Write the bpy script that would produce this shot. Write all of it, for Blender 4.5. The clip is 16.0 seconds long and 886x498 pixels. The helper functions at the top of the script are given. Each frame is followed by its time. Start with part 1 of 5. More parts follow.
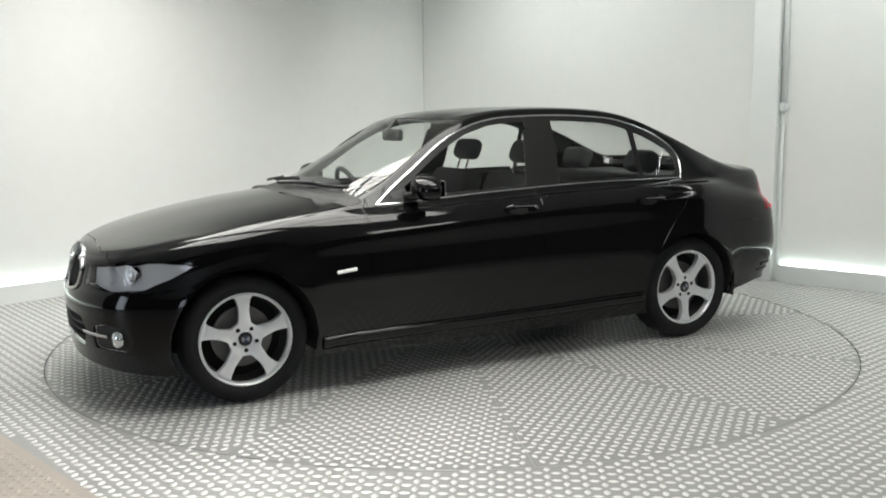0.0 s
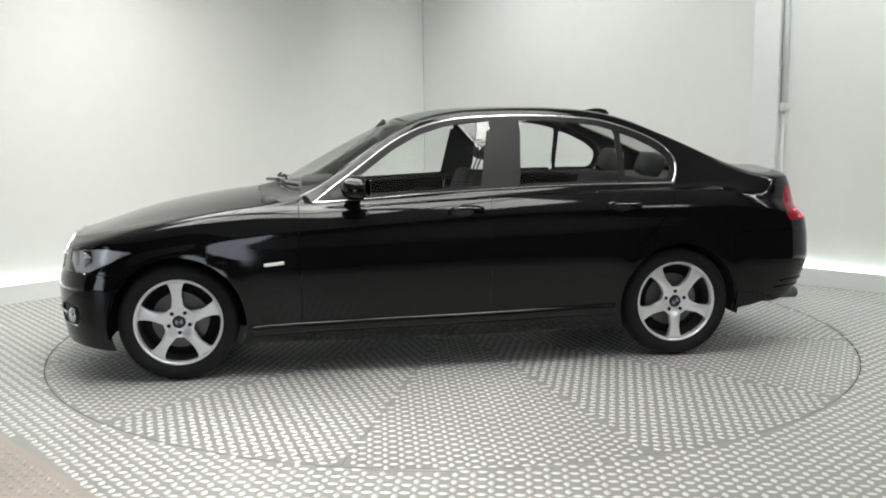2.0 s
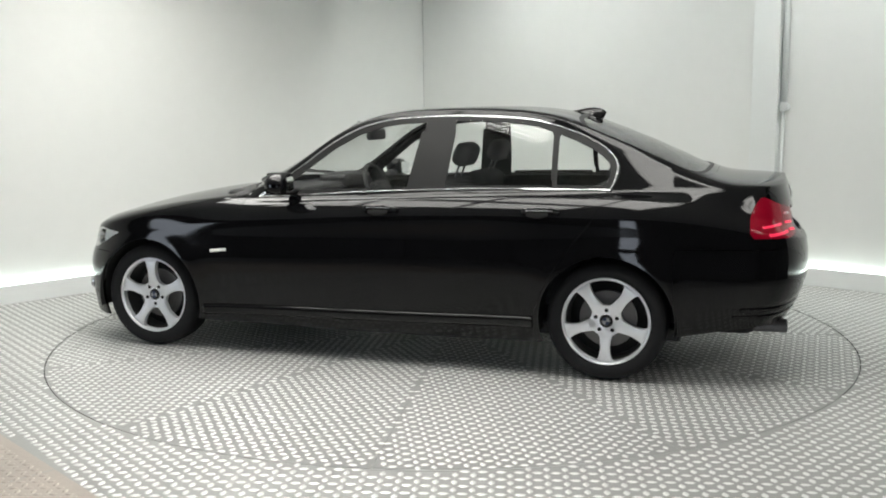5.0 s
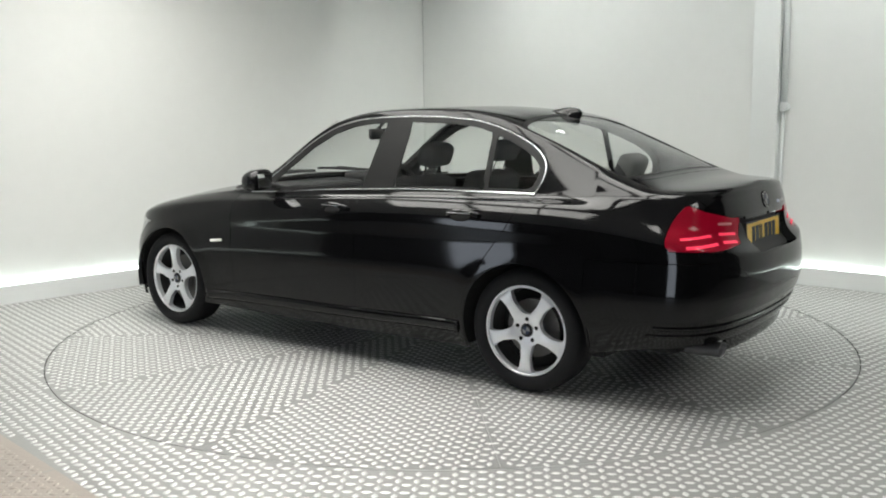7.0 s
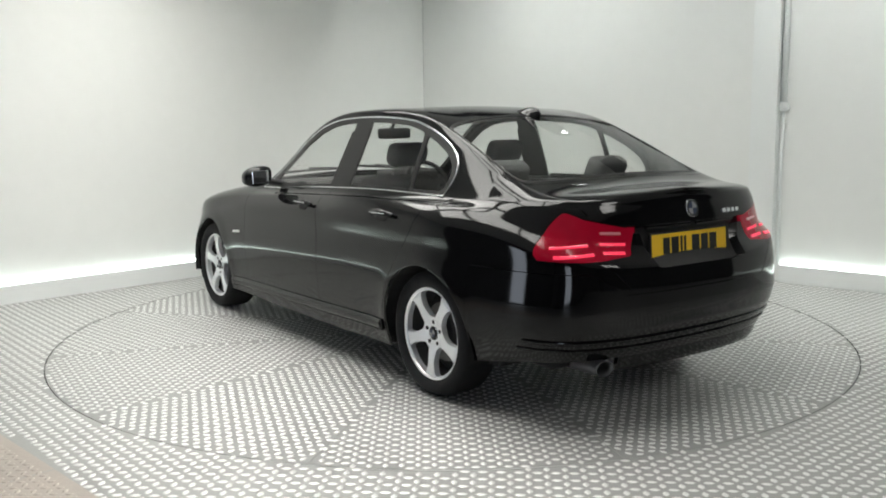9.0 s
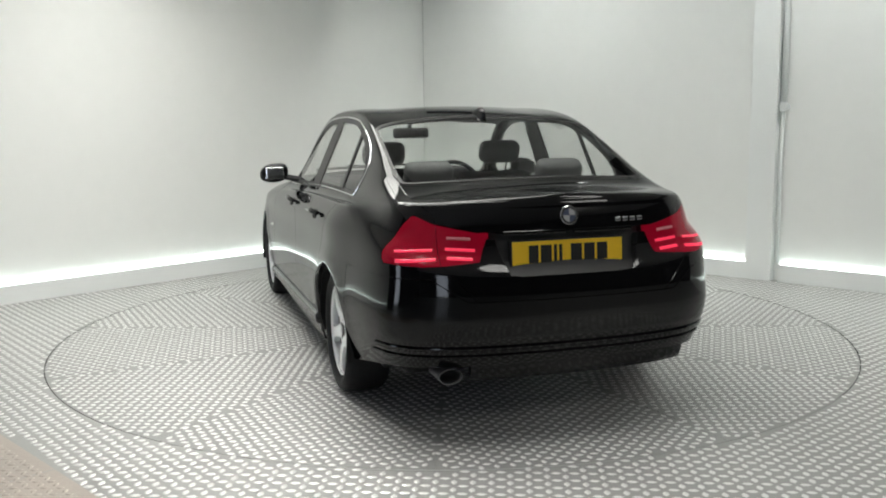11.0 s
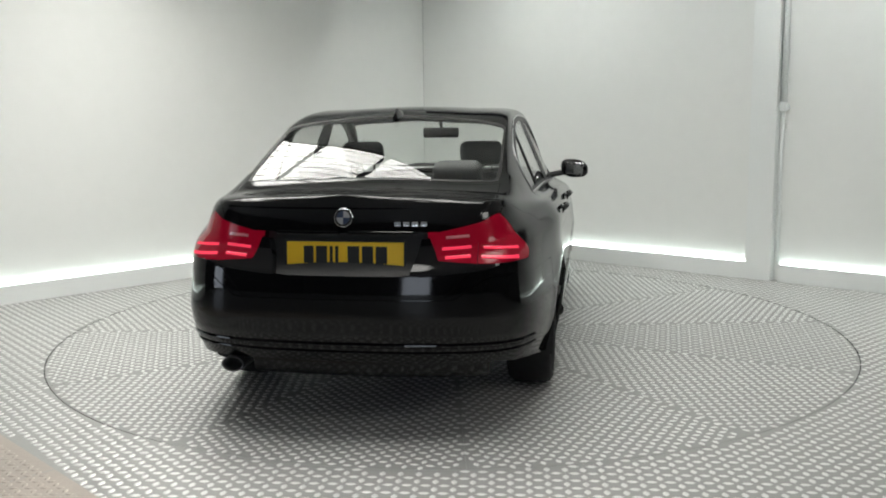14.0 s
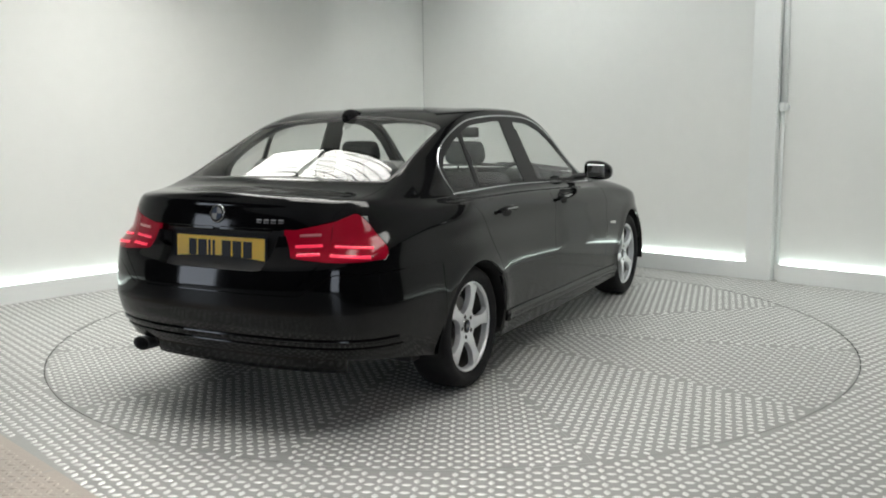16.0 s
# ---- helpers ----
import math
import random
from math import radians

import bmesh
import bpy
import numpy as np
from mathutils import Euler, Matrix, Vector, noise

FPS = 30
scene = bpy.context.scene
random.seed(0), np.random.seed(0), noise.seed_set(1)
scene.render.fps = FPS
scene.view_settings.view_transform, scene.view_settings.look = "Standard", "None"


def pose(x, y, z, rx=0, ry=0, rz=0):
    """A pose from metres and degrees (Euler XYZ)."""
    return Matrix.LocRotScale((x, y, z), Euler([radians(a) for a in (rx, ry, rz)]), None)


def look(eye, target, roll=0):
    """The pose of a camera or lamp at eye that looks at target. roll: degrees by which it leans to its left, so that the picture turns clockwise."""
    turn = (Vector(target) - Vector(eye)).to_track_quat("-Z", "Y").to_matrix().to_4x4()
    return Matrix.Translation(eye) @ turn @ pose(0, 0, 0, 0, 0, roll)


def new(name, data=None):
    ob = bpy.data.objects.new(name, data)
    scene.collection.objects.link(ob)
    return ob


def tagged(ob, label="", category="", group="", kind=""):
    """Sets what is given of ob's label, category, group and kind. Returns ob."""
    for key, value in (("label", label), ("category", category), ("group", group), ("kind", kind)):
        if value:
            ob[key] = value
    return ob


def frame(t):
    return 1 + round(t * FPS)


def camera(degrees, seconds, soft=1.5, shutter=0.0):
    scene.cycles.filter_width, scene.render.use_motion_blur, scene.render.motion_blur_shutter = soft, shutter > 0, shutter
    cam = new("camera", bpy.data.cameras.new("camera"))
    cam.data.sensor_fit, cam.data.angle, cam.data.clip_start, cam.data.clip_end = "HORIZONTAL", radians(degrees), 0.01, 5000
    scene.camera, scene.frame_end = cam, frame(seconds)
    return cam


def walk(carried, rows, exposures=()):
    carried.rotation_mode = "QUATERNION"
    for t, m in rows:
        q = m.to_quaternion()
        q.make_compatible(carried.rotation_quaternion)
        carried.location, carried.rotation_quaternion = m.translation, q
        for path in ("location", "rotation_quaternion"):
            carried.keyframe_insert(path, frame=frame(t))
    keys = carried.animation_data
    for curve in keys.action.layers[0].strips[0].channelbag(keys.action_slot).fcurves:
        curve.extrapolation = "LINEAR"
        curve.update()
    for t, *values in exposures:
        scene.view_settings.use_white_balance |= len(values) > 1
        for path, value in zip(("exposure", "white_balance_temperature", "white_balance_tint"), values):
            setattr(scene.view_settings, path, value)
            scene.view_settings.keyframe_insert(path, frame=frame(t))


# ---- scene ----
# the camera stands still on a tripod in front of the turntable
EYE = Vector((0.0, -5.841, 1.360))
YAW, PITCH, ROLL = radians(-0.445), radians(-8.176), -0.61
AIM = EYE + Vector((math.sin(YAW) * math.cos(PITCH), math.cos(YAW) * math.cos(PITCH), math.sin(PITCH)))
cam = camera(52.33, 16.0, soft=1.9)
walk(cam, [(0.0, look(EYE, AIM, ROLL)), (16.0, look(EYE, AIM, ROLL))],
     exposures=[(0.0, 0.36), (1.6, 0.38), (3.5, 0.38), (6.5, 0.29), (9.0, 0.28), (12.5, 0.16), (16.0, 0.18)])

# ---- world: a closed booth, only a dim grey beyond it ----
world = bpy.data.worlds.new("world")
scene.world = world
world.use_nodes = True
world.node_tree.nodes["Background"].inputs[0].default_value = (0.5, 0.53, 0.5, 1)
world.node_tree.nodes["Background"].inputs[1].default_value = 0.05

# corner of the two white walls, and where each wall leaves the view
CORNER = Vector((-0.27, 4.15, 0))
LEFT_END = Vector((-5.9, -1.60, 0))
RIGHT_END = Vector((6.2, -1.34, 0))
CEIL = 3.05
LAMP_GAIN = 7.8
WALL_FILL_GAIN = 11.5
DAYLIGHT_GAIN = 3.6
STRIP_GAIN = 4.8


# ---- materials ----
def material(name, colour=(0.5, 0.5, 0.5), rough=0.5, metal=0.0, coat=0.0, emit=None, gain=0.0,
             grain=0.0, grain_size=60.0, bump=0.0, bump_size=200.0, stain=0.0, stain_size=2.0, spread=0.0, spec=0.5):
    m = bpy.data.materials.new(name)
    m.use_nodes = True
    nt = m.node_tree
    b = nt.nodes["Principled BSDF"]
    b.inputs["Base Color"].default_value = (*colour, 1)
    b.inputs["Roughness"].default_value = rough
    b.inputs["Metallic"].default_value = metal
    b.inputs["Coat Weight"].default_value = coat
    b.inputs["Coat Roughness"].default_value = 0.02
    b.inputs["Specular IOR Level"].default_value = spec
    if emit:
        b.inputs["Emission Color"].default_value = (*emit, 1)
        b.inputs["Emission Strength"].default_value = gain
    if not (grain or bump or stain or spread):
        return m
    co = nt.nodes.new("ShaderNodeTexCoord").outputs["Object"]

    def noise_node(size, detail=4.0):
        n = nt.nodes.new("ShaderNodeTexNoise")
        n.inputs["Scale"].default_value, n.inputs["Detail"].default_value = size, detail
        nt.links.new(co, n.inputs["Vector"])
        return n.outputs["Fac"]

    def maths(op, a, b_):
        n = nt.nodes.new("ShaderNodeMath")
        n.operation = op
        for i, v in enumerate((a, b_)):
            if isinstance(v, float):
                n.inputs[i].default_value = v
            else:
                nt.links.new(v, n.inputs[i])
        return n.outputs[0]

    total = 1.0
    if grain:
        total = maths("ADD", maths("MULTIPLY", maths("SUBTRACT", noise_node(grain_size), 0.5), grain * 2), 1.0)
    if stain:
        s = maths("ADD", maths("MULTIPLY", maths("SUBTRACT", noise_node(stain_size, 6.0), 0.5), stain * 2), 1.0)
        total = s if total == 1.0 else maths("MULTIPLY", total, s)
    if spread:
        info = nt.nodes.new("ShaderNodeObjectInfo")
        s = maths("ADD", maths("MULTIPLY", maths("SUBTRACT", info.outputs["Random"], 0.5), spread * 2), 1.0)
        total = s if total == 1.0 else maths("MULTIPLY", total, s)
    if total != 1.0:
        mix = nt.nodes.new("ShaderNodeVectorMath")
        mix.operation = "SCALE"
        mix.inputs[0].default_value = colour
        nt.links.new(total, mix.inputs["Scale"])
        nt.links.new(mix.outputs[0], b.inputs["Base Color"])
        r = maths("MULTIPLY", total, rough)
        nt.links.new(r, b.inputs["Roughness"])
    if bump:
        n = nt.nodes.new("ShaderNodeBump")
        n.inputs["Strength"].default_value, n.inputs["Distance"].default_value = bump, 0.002
        nt.links.new(noise_node(bump_size, 3.0), n.inputs["Height"])
        nt.links.new(n.outputs[0], b.inputs["Normal"])
    return m


def glass_material(name, tint, rough=0.0):
    m = bpy.data.materials.new(name)
    m.use_nodes = True
    nt = m.node_tree
    nt.nodes.remove(nt.nodes["Principled BSDF"])
    see = nt.nodes.new("ShaderNodeBsdfTransparent")
    see.inputs[0].default_value = (*tint, 1)
    gloss = nt.nodes.new("ShaderNodeBsdfGlossy")
    gloss.inputs["Roughness"].default_value = rough
    facing = nt.nodes.new("ShaderNodeLayerWeight")
    facing.inputs["Blend"].default_value = 0.5
    power = nt.nodes.new("ShaderNodeMath")
    power.operation = "POWER"
    power.inputs[1].default_value = 4.5
    nt.links.new(facing.outputs["Facing"], power.inputs[0])
    fres = nt.nodes.new("ShaderNodeMath")
    fres.operation = "MULTIPLY_ADD"
    fres.inputs[1].default_value, fres.inputs[2].default_value = 0.94, 0.06
    nt.links.new(power.outputs[0], fres.inputs[0])
    mix = nt.nodes.new("ShaderNodeMixShader")
    nt.links.new(fres.outputs[0], mix.inputs[0])
    nt.links.new(see.outputs[0], mix.inputs[1])
    nt.links.new(gloss.outputs[0], mix.inputs[2])
    nt.links.new(mix.outputs[0], nt.nodes["Material Output"].inputs[0])
    return m


WALL_PAINT = material("wall_paint", (0.80, 0.81, 0.79), 0.55, grain=0.02, grain_size=9.0, stain=0.025, stain_size=0.8, bump=0.12, bump_size=120.0)
TRIM_PAINT = material("trim_paint", (0.80, 0.82, 0.81), 0.4, grain=0.02, stain=0.03, stain_size=3.0, bump=0.05)
CEILING_PAINT = material("ceiling_paint", (0.70, 0.70, 0.68), 0.8, stain=0.05, bump=0.1)
DARK_WALL = material("dark_wall_paint", (0.035, 0.036, 0.038), 0.8, grain=0.1, stain=0.15, bump=0.1)
STEEL = material("tread_plate_steel", (0.36, 0.36, 0.35), 0.45, 0.35, grain=0.10, grain_size=25.0, stain=0.13, spread=0.07, stain_size=1.3, bump=0.1, bump_size=500.0)
# much paler than the plate: the studs' glints are put into their colour
STUD_STEEL = material("stud_glint_steel", (0.84, 0.84, 0.825), 0.33, 0.30, grain=0.12, grain_size=18.0, stain=0.14, spread=0.06, stain_size=1.1)
BROWN_STEEL = material("brown_tread_plate", (0.46, 0.41, 0.365), 0.5, 0.4, grain=0.1, stain=0.2, stain_size=3.0, bump=0.2)
SEAM_GREY = material("seam_grey", (0.16, 0.16, 0.155), 0.6)
GAP_BLACK = material("gap_black", (0.012, 0.012, 0.012), 0.8)
LED = material("led_strip_light", (0.9, 0.95, 0.92), 0.5, emit=(0.86, 1.0, 0.94), gain=STRIP_GAIN)
PANEL_LIGHT = material("panel_light", (0.9, 0.9, 0.9), 0.5, emit=(1.0, 0.992, 0.94), gain=LAMP_GAIN)
# fill light added for the right wall
WALL_FILL_LIGHT = material("wall_fill_light", (0.9, 0.9, 0.9), 0.5, emit=(0.97, 1.0, 0.97), gain=WALL_FILL_GAIN)
DAYLIGHT = material("daylight_pane", (0.8, 0.85, 0.9), 0.4, emit=(0.80, 0.88, 1.0), gain=DAYLIGHT_GAIN)
LOUVRE = material("white_louvre", (0.75, 0.75, 0.73), 0.5)
LAMP_FRAME = material("lamp_frame", (0.05, 0.05, 0.05), 0.5)
CONDUIT = material("grey_conduit", (0.80, 0.82, 0.81), 0.45, stain=0.05)


# ---- mesh helpers ----
def part(name, bm, mat, parent=None, label="", smooth=False, m=None):
    """One bmesh as one mesh object, under its thing where it has one."""
    me = bpy.data.meshes.new(name)
    layer = bm.verts.layers.float_vector.get("true_normal")
    normals = [tuple(v[layer]) for v in bm.verts] if layer is not None else None
    bm.to_mesh(me)
    bm.free()
    if normals:
        me.normals_split_custom_set_from_vertices(normals)
    me.materials.append(mat)
    if smooth:
        me.shade_smooth()
    ob = new(name, me)
    if parent is not None:
        ob.parent = parent
    if m is not None:
        ob.matrix_basis = m
    return tagged(ob, label)


def raw(name, verts, faces, mat, parent=None, label="", smooth=False):
    me = bpy.data.meshes.new(name)
    me.from_pydata(verts, [], faces)
    me.update()
    me.materials.append(mat)
    if smooth:
        me.shade_smooth()
    ob = new(name, me)
    if parent is not None:
        ob.parent = parent
    return tagged(ob, label)


def box(bm, lo, hi, bevel=0.0, m=None, segments=2):
    vs = bmesh.ops.create_cube(bm, size=1.0)["verts"]
    lo, hi = Vector(lo), Vector(hi)
    for v in vs:
        v.co = (lo + hi) / 2 + Vector(v.co[i] * (hi[i] - lo[i]) for i in range(3))
    if bevel:
        edges = list({e for v in vs for e in v.link_edges})
        out = bmesh.ops.bevel(bm, geom=edges, offset=bevel, segments=segments, affect="EDGES", profile=0.5)
        vs = list({v for f in out["faces"] for v in f.verts} | {v for v in vs if v.is_valid})
    if m is not None:
        for v in vs:
            v.co = m @ v.co
    return vs


def rod(bm, a, b, r, sides=12, r2=None, caps=True):
    a, b = Vector(a), Vector(b)
    d = b - a
    turn = d.to_track_quat("Z", "Y").to_matrix().to_4x4()
    bmesh.ops.create_cone(bm, cap_ends=caps, segments=sides, radius1=r, radius2=r if r2 is None else r2, depth=d.length,
                          matrix=Matrix.Translation((a + b) / 2) @ turn)


def lathe(profile, steps=64, closed=False):
    """A turned form round the y axis from (radius, y) pairs."""
    bm = bmesh.new()
    rings = []
    for r, y in profile:
        rings.append([bm.verts.new((r * math.cos(2 * math.pi * i / steps), y, r * math.sin(2 * math.pi * i / steps))) for i in range(steps)])
    pairs = list(zip(rings, rings[1:])) + ([(rings[-1], rings[0])] if closed else [])
    for a, b in pairs:
        for i in range(steps):
            j = (i + 1) % steps
            bm.faces.new((a[i], a[j], b[j], b[i]))
    bmesh.ops.recalc_face_normals(bm, faces=bm.faces)
    return bm


# ---- the booth ----
def wall_run(name, a, b, z0, z1, thick, mat, inward, label):
    a, b = Vector(a), Vector(b)
    d = (b - a).normalized()
    n = Vector((-d.y, d.x, 0))
    if n.dot(inward) > 0:
        n = -n
    bm = bmesh.new()
    q = [a, b, b + n * thick, a + n * thick]
    lo = [bm.verts.new((p.x, p.y, z0)) for p in q]
    hi = [bm.verts.new((p.x, p.y, z1)) for p in q]
    bm.faces.new(lo)
    bm.faces.new(hi)
    for i in range(4):
        j = (i + 1) % 4
        bm.faces.new((lo[i], lo[j], hi[j], hi[i]))
    bmesh.ops.recalc_face_normals(bm, faces=bm.faces)
    return tagged(part(name, bm, mat), label, "wall" if name.startswith("wall") else "trim", kind="structure")


INTO = Vector((0, -1, 0))
DL = (LEFT_END - CORNER).normalized()
DR = (RIGHT_END - CORNER).normalized()
NL = Vector((-DL.y, DL.x, 0))
NL = NL if NL.dot(INTO) > 0 else -NL
NR = Vector((-DR.y, DR.x, 0))
NR = NR if NR.dot(INTO) > 0 else -NR


def build_booth():
    wall_run("wall_left", CORNER, LEFT_END, -0.05, CEIL, 0.15, WALL_PAINT, INTO, "plain white painted booth wall washed by strip light")
    wall_run("wall_right", CORNER + DR * 0.003, RIGHT_END, -0.05, CEIL, 0.15, WALL_PAINT, INTO, "plain white painted booth wall beside a pillar")
    # the dark back of the room behind the tripod
    pts = [LEFT_END, Vector((-6.6, -4.5, 0)), Vector((-5.0, -9.2, 0)), Vector((5.2, -9.2, 0)), Vector((6.8, -4.5, 0)), RIGHT_END]
    for k, (a, b) in enumerate(zip(pts, pts[1:])):
        wall_run("wall_back_%d" % (k + 1), a, b, -0.05, CEIL, 0.15, DARK_WALL, Vector((0, -3, 0)) - (a + b) / 2, "dark grey painted wall behind the tripod")
    bm = bmesh.new()
    box(bm, (-7.5, -9.6, CEIL), (7.5, 5.2, CEIL + 0.15))
    tagged(part("ceiling", bm, CEILING_PAINT), "grey painted ceiling with light panels", "ceiling", kind="structure")
    # plinth with a light strip lying behind its lip, along both walls
    pil0 = ((Vector((2.52, 1.73, 0)) - CORNER).dot(DR))
    pil1 = ((Vector((2.69, 1.60, 0)) - CORNER).dot(DR))
    runs = [("left", CORNER + DL * 0.07, LEFT_END, NL), ("right", CORNER + DR * 0.07, CORNER + DR * (pil0 - 0.002), NR),
            ("right_end", CORNER + DR * (pil1 + 0.062), RIGHT_END, NR)]
    for side, a, b, n in runs:
        wall_run("baseboard_" + side, a + n * 0.075, b + n * 0.075, 0.0, 0.14, 0.073, TRIM_PAINT, n, "white painted plinth along the wall")
        bm = bmesh.new()
        for p, q, z in ((a + n * 0.012, b + n * 0.012, 0.146), ):
            vs = [bm.verts.new(w) for w in ((*(p).xy, z), (*(q).xy, z), (*(q + n * 0.024).xy, z), (*(p + n * 0.024).xy, z))]
            f = bm.faces.new(vs)
            bmesh.ops.recalc_face_normals(bm, faces=[f])
            if f.normal.z < 0:
                f.normal_flip()
            ext = bmesh.ops.extrude_face_region(bm, geom=[f])
            bmesh.ops.translate(bm, vec=(0, 0, 0.008), verts=[g for g in ext["geom"] if isinstance(g, bmesh.types.BMVert)])
            bmesh.ops.recalc_face_normals(bm, faces=bm.faces)
        tagged(part("led_strip", bm, LED), "glowing cool white light strip on the wall plinth", "strip light", "wall strip lights")
    # pillar and the conduit beside it
    bm = bmesh.new()
    turn = Matrix.Translation(CORNER) @ Matrix(((DR.x, NR.x, 0, 0), (DR.y, NR.y, 0, 0), (0, 0, 1, 0), (0, 0, 0, 1)))
    box(bm, (pil0, 0.001, 0), (pil1, 0.085, CEIL), 0.004, turn)
    bmesh.ops.recalc_face_normals(bm, faces=bm.faces)
    tagged(part("pillar", bm, TRIM_PAINT), "white painted square pillar against the booth wall", "pillar", kind="structure")
    root = tagged(new("conduit"), "grey plastic cable conduit running down beside the pillar", "conduit")
    bm = bmesh.new()
    c = turn @ Vector((pil1 + 0.035, 0.027, 0))
    rod(bm, (c.x, c.y, 1.46), (c.x, c.y, CEIL), 0.024, 16)
    part("pipe", bm, CONDUIT, root, smooth=True)
    bm = bmesh.new()
    rod(bm, (c.x, c.y, 0.15), (c.x, c.y, 1.42), 0.010, 10)
    part("cable", bm, CONDUIT, root, smooth=True)
    bm = bmesh.new()
    rod(bm, (c.x, c.y, 1.40), (c.x, c.y, 1.47), 0.031, 16)
    box(bm, (pil1 + 0.0, 0.002, 1.41), (pil1 + 0.075, 0.045, 1.455), 0.006, turn)
    part("coupling", bm, TRIM_PAINT, root, "white plastic coupling")


def glazed_door(name, a, b, inward):
    """A glazed door to the daylight outside, its frame standing proud of the wall."""
    a, b = Vector(a), Vector(b)
    d = (b - a).normalized()
    n = Vector((-d.y, d.x, 0))
    n = n if n.dot(inward) > 0 else -n
    w = (b - a).length
    turn = Matrix.Translation(a) @ Matrix(((d.x, n.x, 0, 0), (d.y, n.y, 0, 0), (0, 0, 1, 0), (0, 0, 0, 1)))
    root = tagged(new(name), "glazed door with daylight behind it in the dark wall", "door", kind="structure")
    for lo, hi in (((0, 0.004, 0), (0.07, 0.06, 2.1)), ((w - 0.07, 0.004, 0), (w, 0.06, 2.1)), ((0.072, 0.004, 2.03), (w - 0.072, 0.06, 2.1)), ((0.072, 0.004, 0), (w - 0.072, 0.06, 0.16))):
        bm = bmesh.new()
        box(bm, lo, hi, 0.004, turn)
        bmesh.ops.recalc_face_normals(bm, faces=bm.faces)
        part("door_frame", bm, TRIM_PAINT, root)
    bm = bmesh.new()
    box(bm, (0.072, 0.012, 0.162), (w - 0.072, 0.024, 2.028), 0.0, turn)
    bmesh.ops.recalc_face_normals(bm, faces=bm.faces)
    part("pane", bm, DAYLIGHT, root, "bright daylit glass pane")


def build_doors():
    wall = Vector((-6.6, -4.5, 0)) - LEFT_END
    glazed_door("door_1", LEFT_END + wall * 0.50, LEFT_END + wall * 0.92, Vector((1, 0, 0)))
    glazed_door("door_2", (-1.7, -9.2, 0), (-0.3, -9.2, 0), Vector((0, 1, 0)))


def build_lamps():
    # light panels under the ceiling, their rows in line with the walls
    for name, c, across, along, count, width, length in LIGHTS:
        a = Vector((math.cos(radians(along)), math.sin(radians(along)), 0))
        s = Vector((-a.y, a.x, 0))
        for i in range(count):
            mid = Vector((c[0], c[1], 0)) + s * ((i - (count - 1) / 2) * across)
            turn = Matrix.Translation((mid.x, mid.y, CEIL)) @ Matrix.Rotation(radians(along), 4, "Z")
            root = tagged(new("light_panel"), "white ceiling light panel in a dark frame, inferred or added for fill", "ceiling light", "ceiling light panels")
            root.matrix_basis = turn
            bm = bmesh.new()
            hl, hw = length / 2, width / 2
            for lo, hi in (((-hl, hw, -0.09), (hl, hw + 0.03, -0.002)), ((-hl, -hw - 0.03, -0.09), (hl, -hw, -0.002)),
                           ((-hl - 0.03, -hw - 0.03, -0.09), (-hl, hw + 0.03, -0.002)), ((hl, -hw - 0.03, -0.09), (hl + 0.03, hw + 0.03, -0.002))):
                box(bm, lo, hi, 0.004)
            part("frame", bm, LAMP_FRAME, root)
            bm = bmesh.new()
            box(bm, (-hl + 0.002, -hw + 0.002, -0.075), (hl - 0.002, hw - 0.002, -0.06))
            part("diffuser", bm, WALL_FILL_LIGHT if name == "wall" else PANEL_LIGHT, root)
            # unseen baffle added to keep the fill strip out of the car's reflections
            if name == "wall":
                bm = bmesh.new()
                box(bm, (-hl - 0.03, -hw - 0.065, -0.36), (hl + 0.03, -hw - 0.04, -0.002), 0.004)
                part("baffle", bm, LAMP_FRAME, root, "dark baffle added to hide the fill strip from the car")
            for k in range(12):
                x = -hl + length * (k + 0.5) / 12
                bm = bmesh.new()
                box(bm, (x - 0.004, -hw + 0.003, -0.0885), (x + 0.004, hw - 0.003, -0.0755))
                part("louvre", bm, LOUVRE, root)


# (kind, centre, spacing, direction, number, width, length)
# the over pair at (3.80, -4.52) is added fill for the right side
LIGHTS = [("over", (-0.540, -0.636), 0.97, 48.2, 5, 0.90, 1.0), ("over", (3.80, -4.52), 0.97, 48.2, 2, 0.90, 1.0), ("over", (-1.277, -1.424), 0.97, 48.2, 3, 0.90, 0.75),
          # wall: unseen fill strips added to lighten the right wall
          ("wall", (0.69, 2.35), 1.0, -40.3, 1, 0.24, 2.0), ("wall", (2.75, 0.60), 1.0, -40.3, 1, 0.24, 2.0), ("wall", (4.58, -0.95), 1.0, -40.3, 1, 0.24, 2.0)]

# ---- floor and turntable ----
RADIUS = 2.465
SHEETS, SHEET_TURN = 12, radians(10.5)


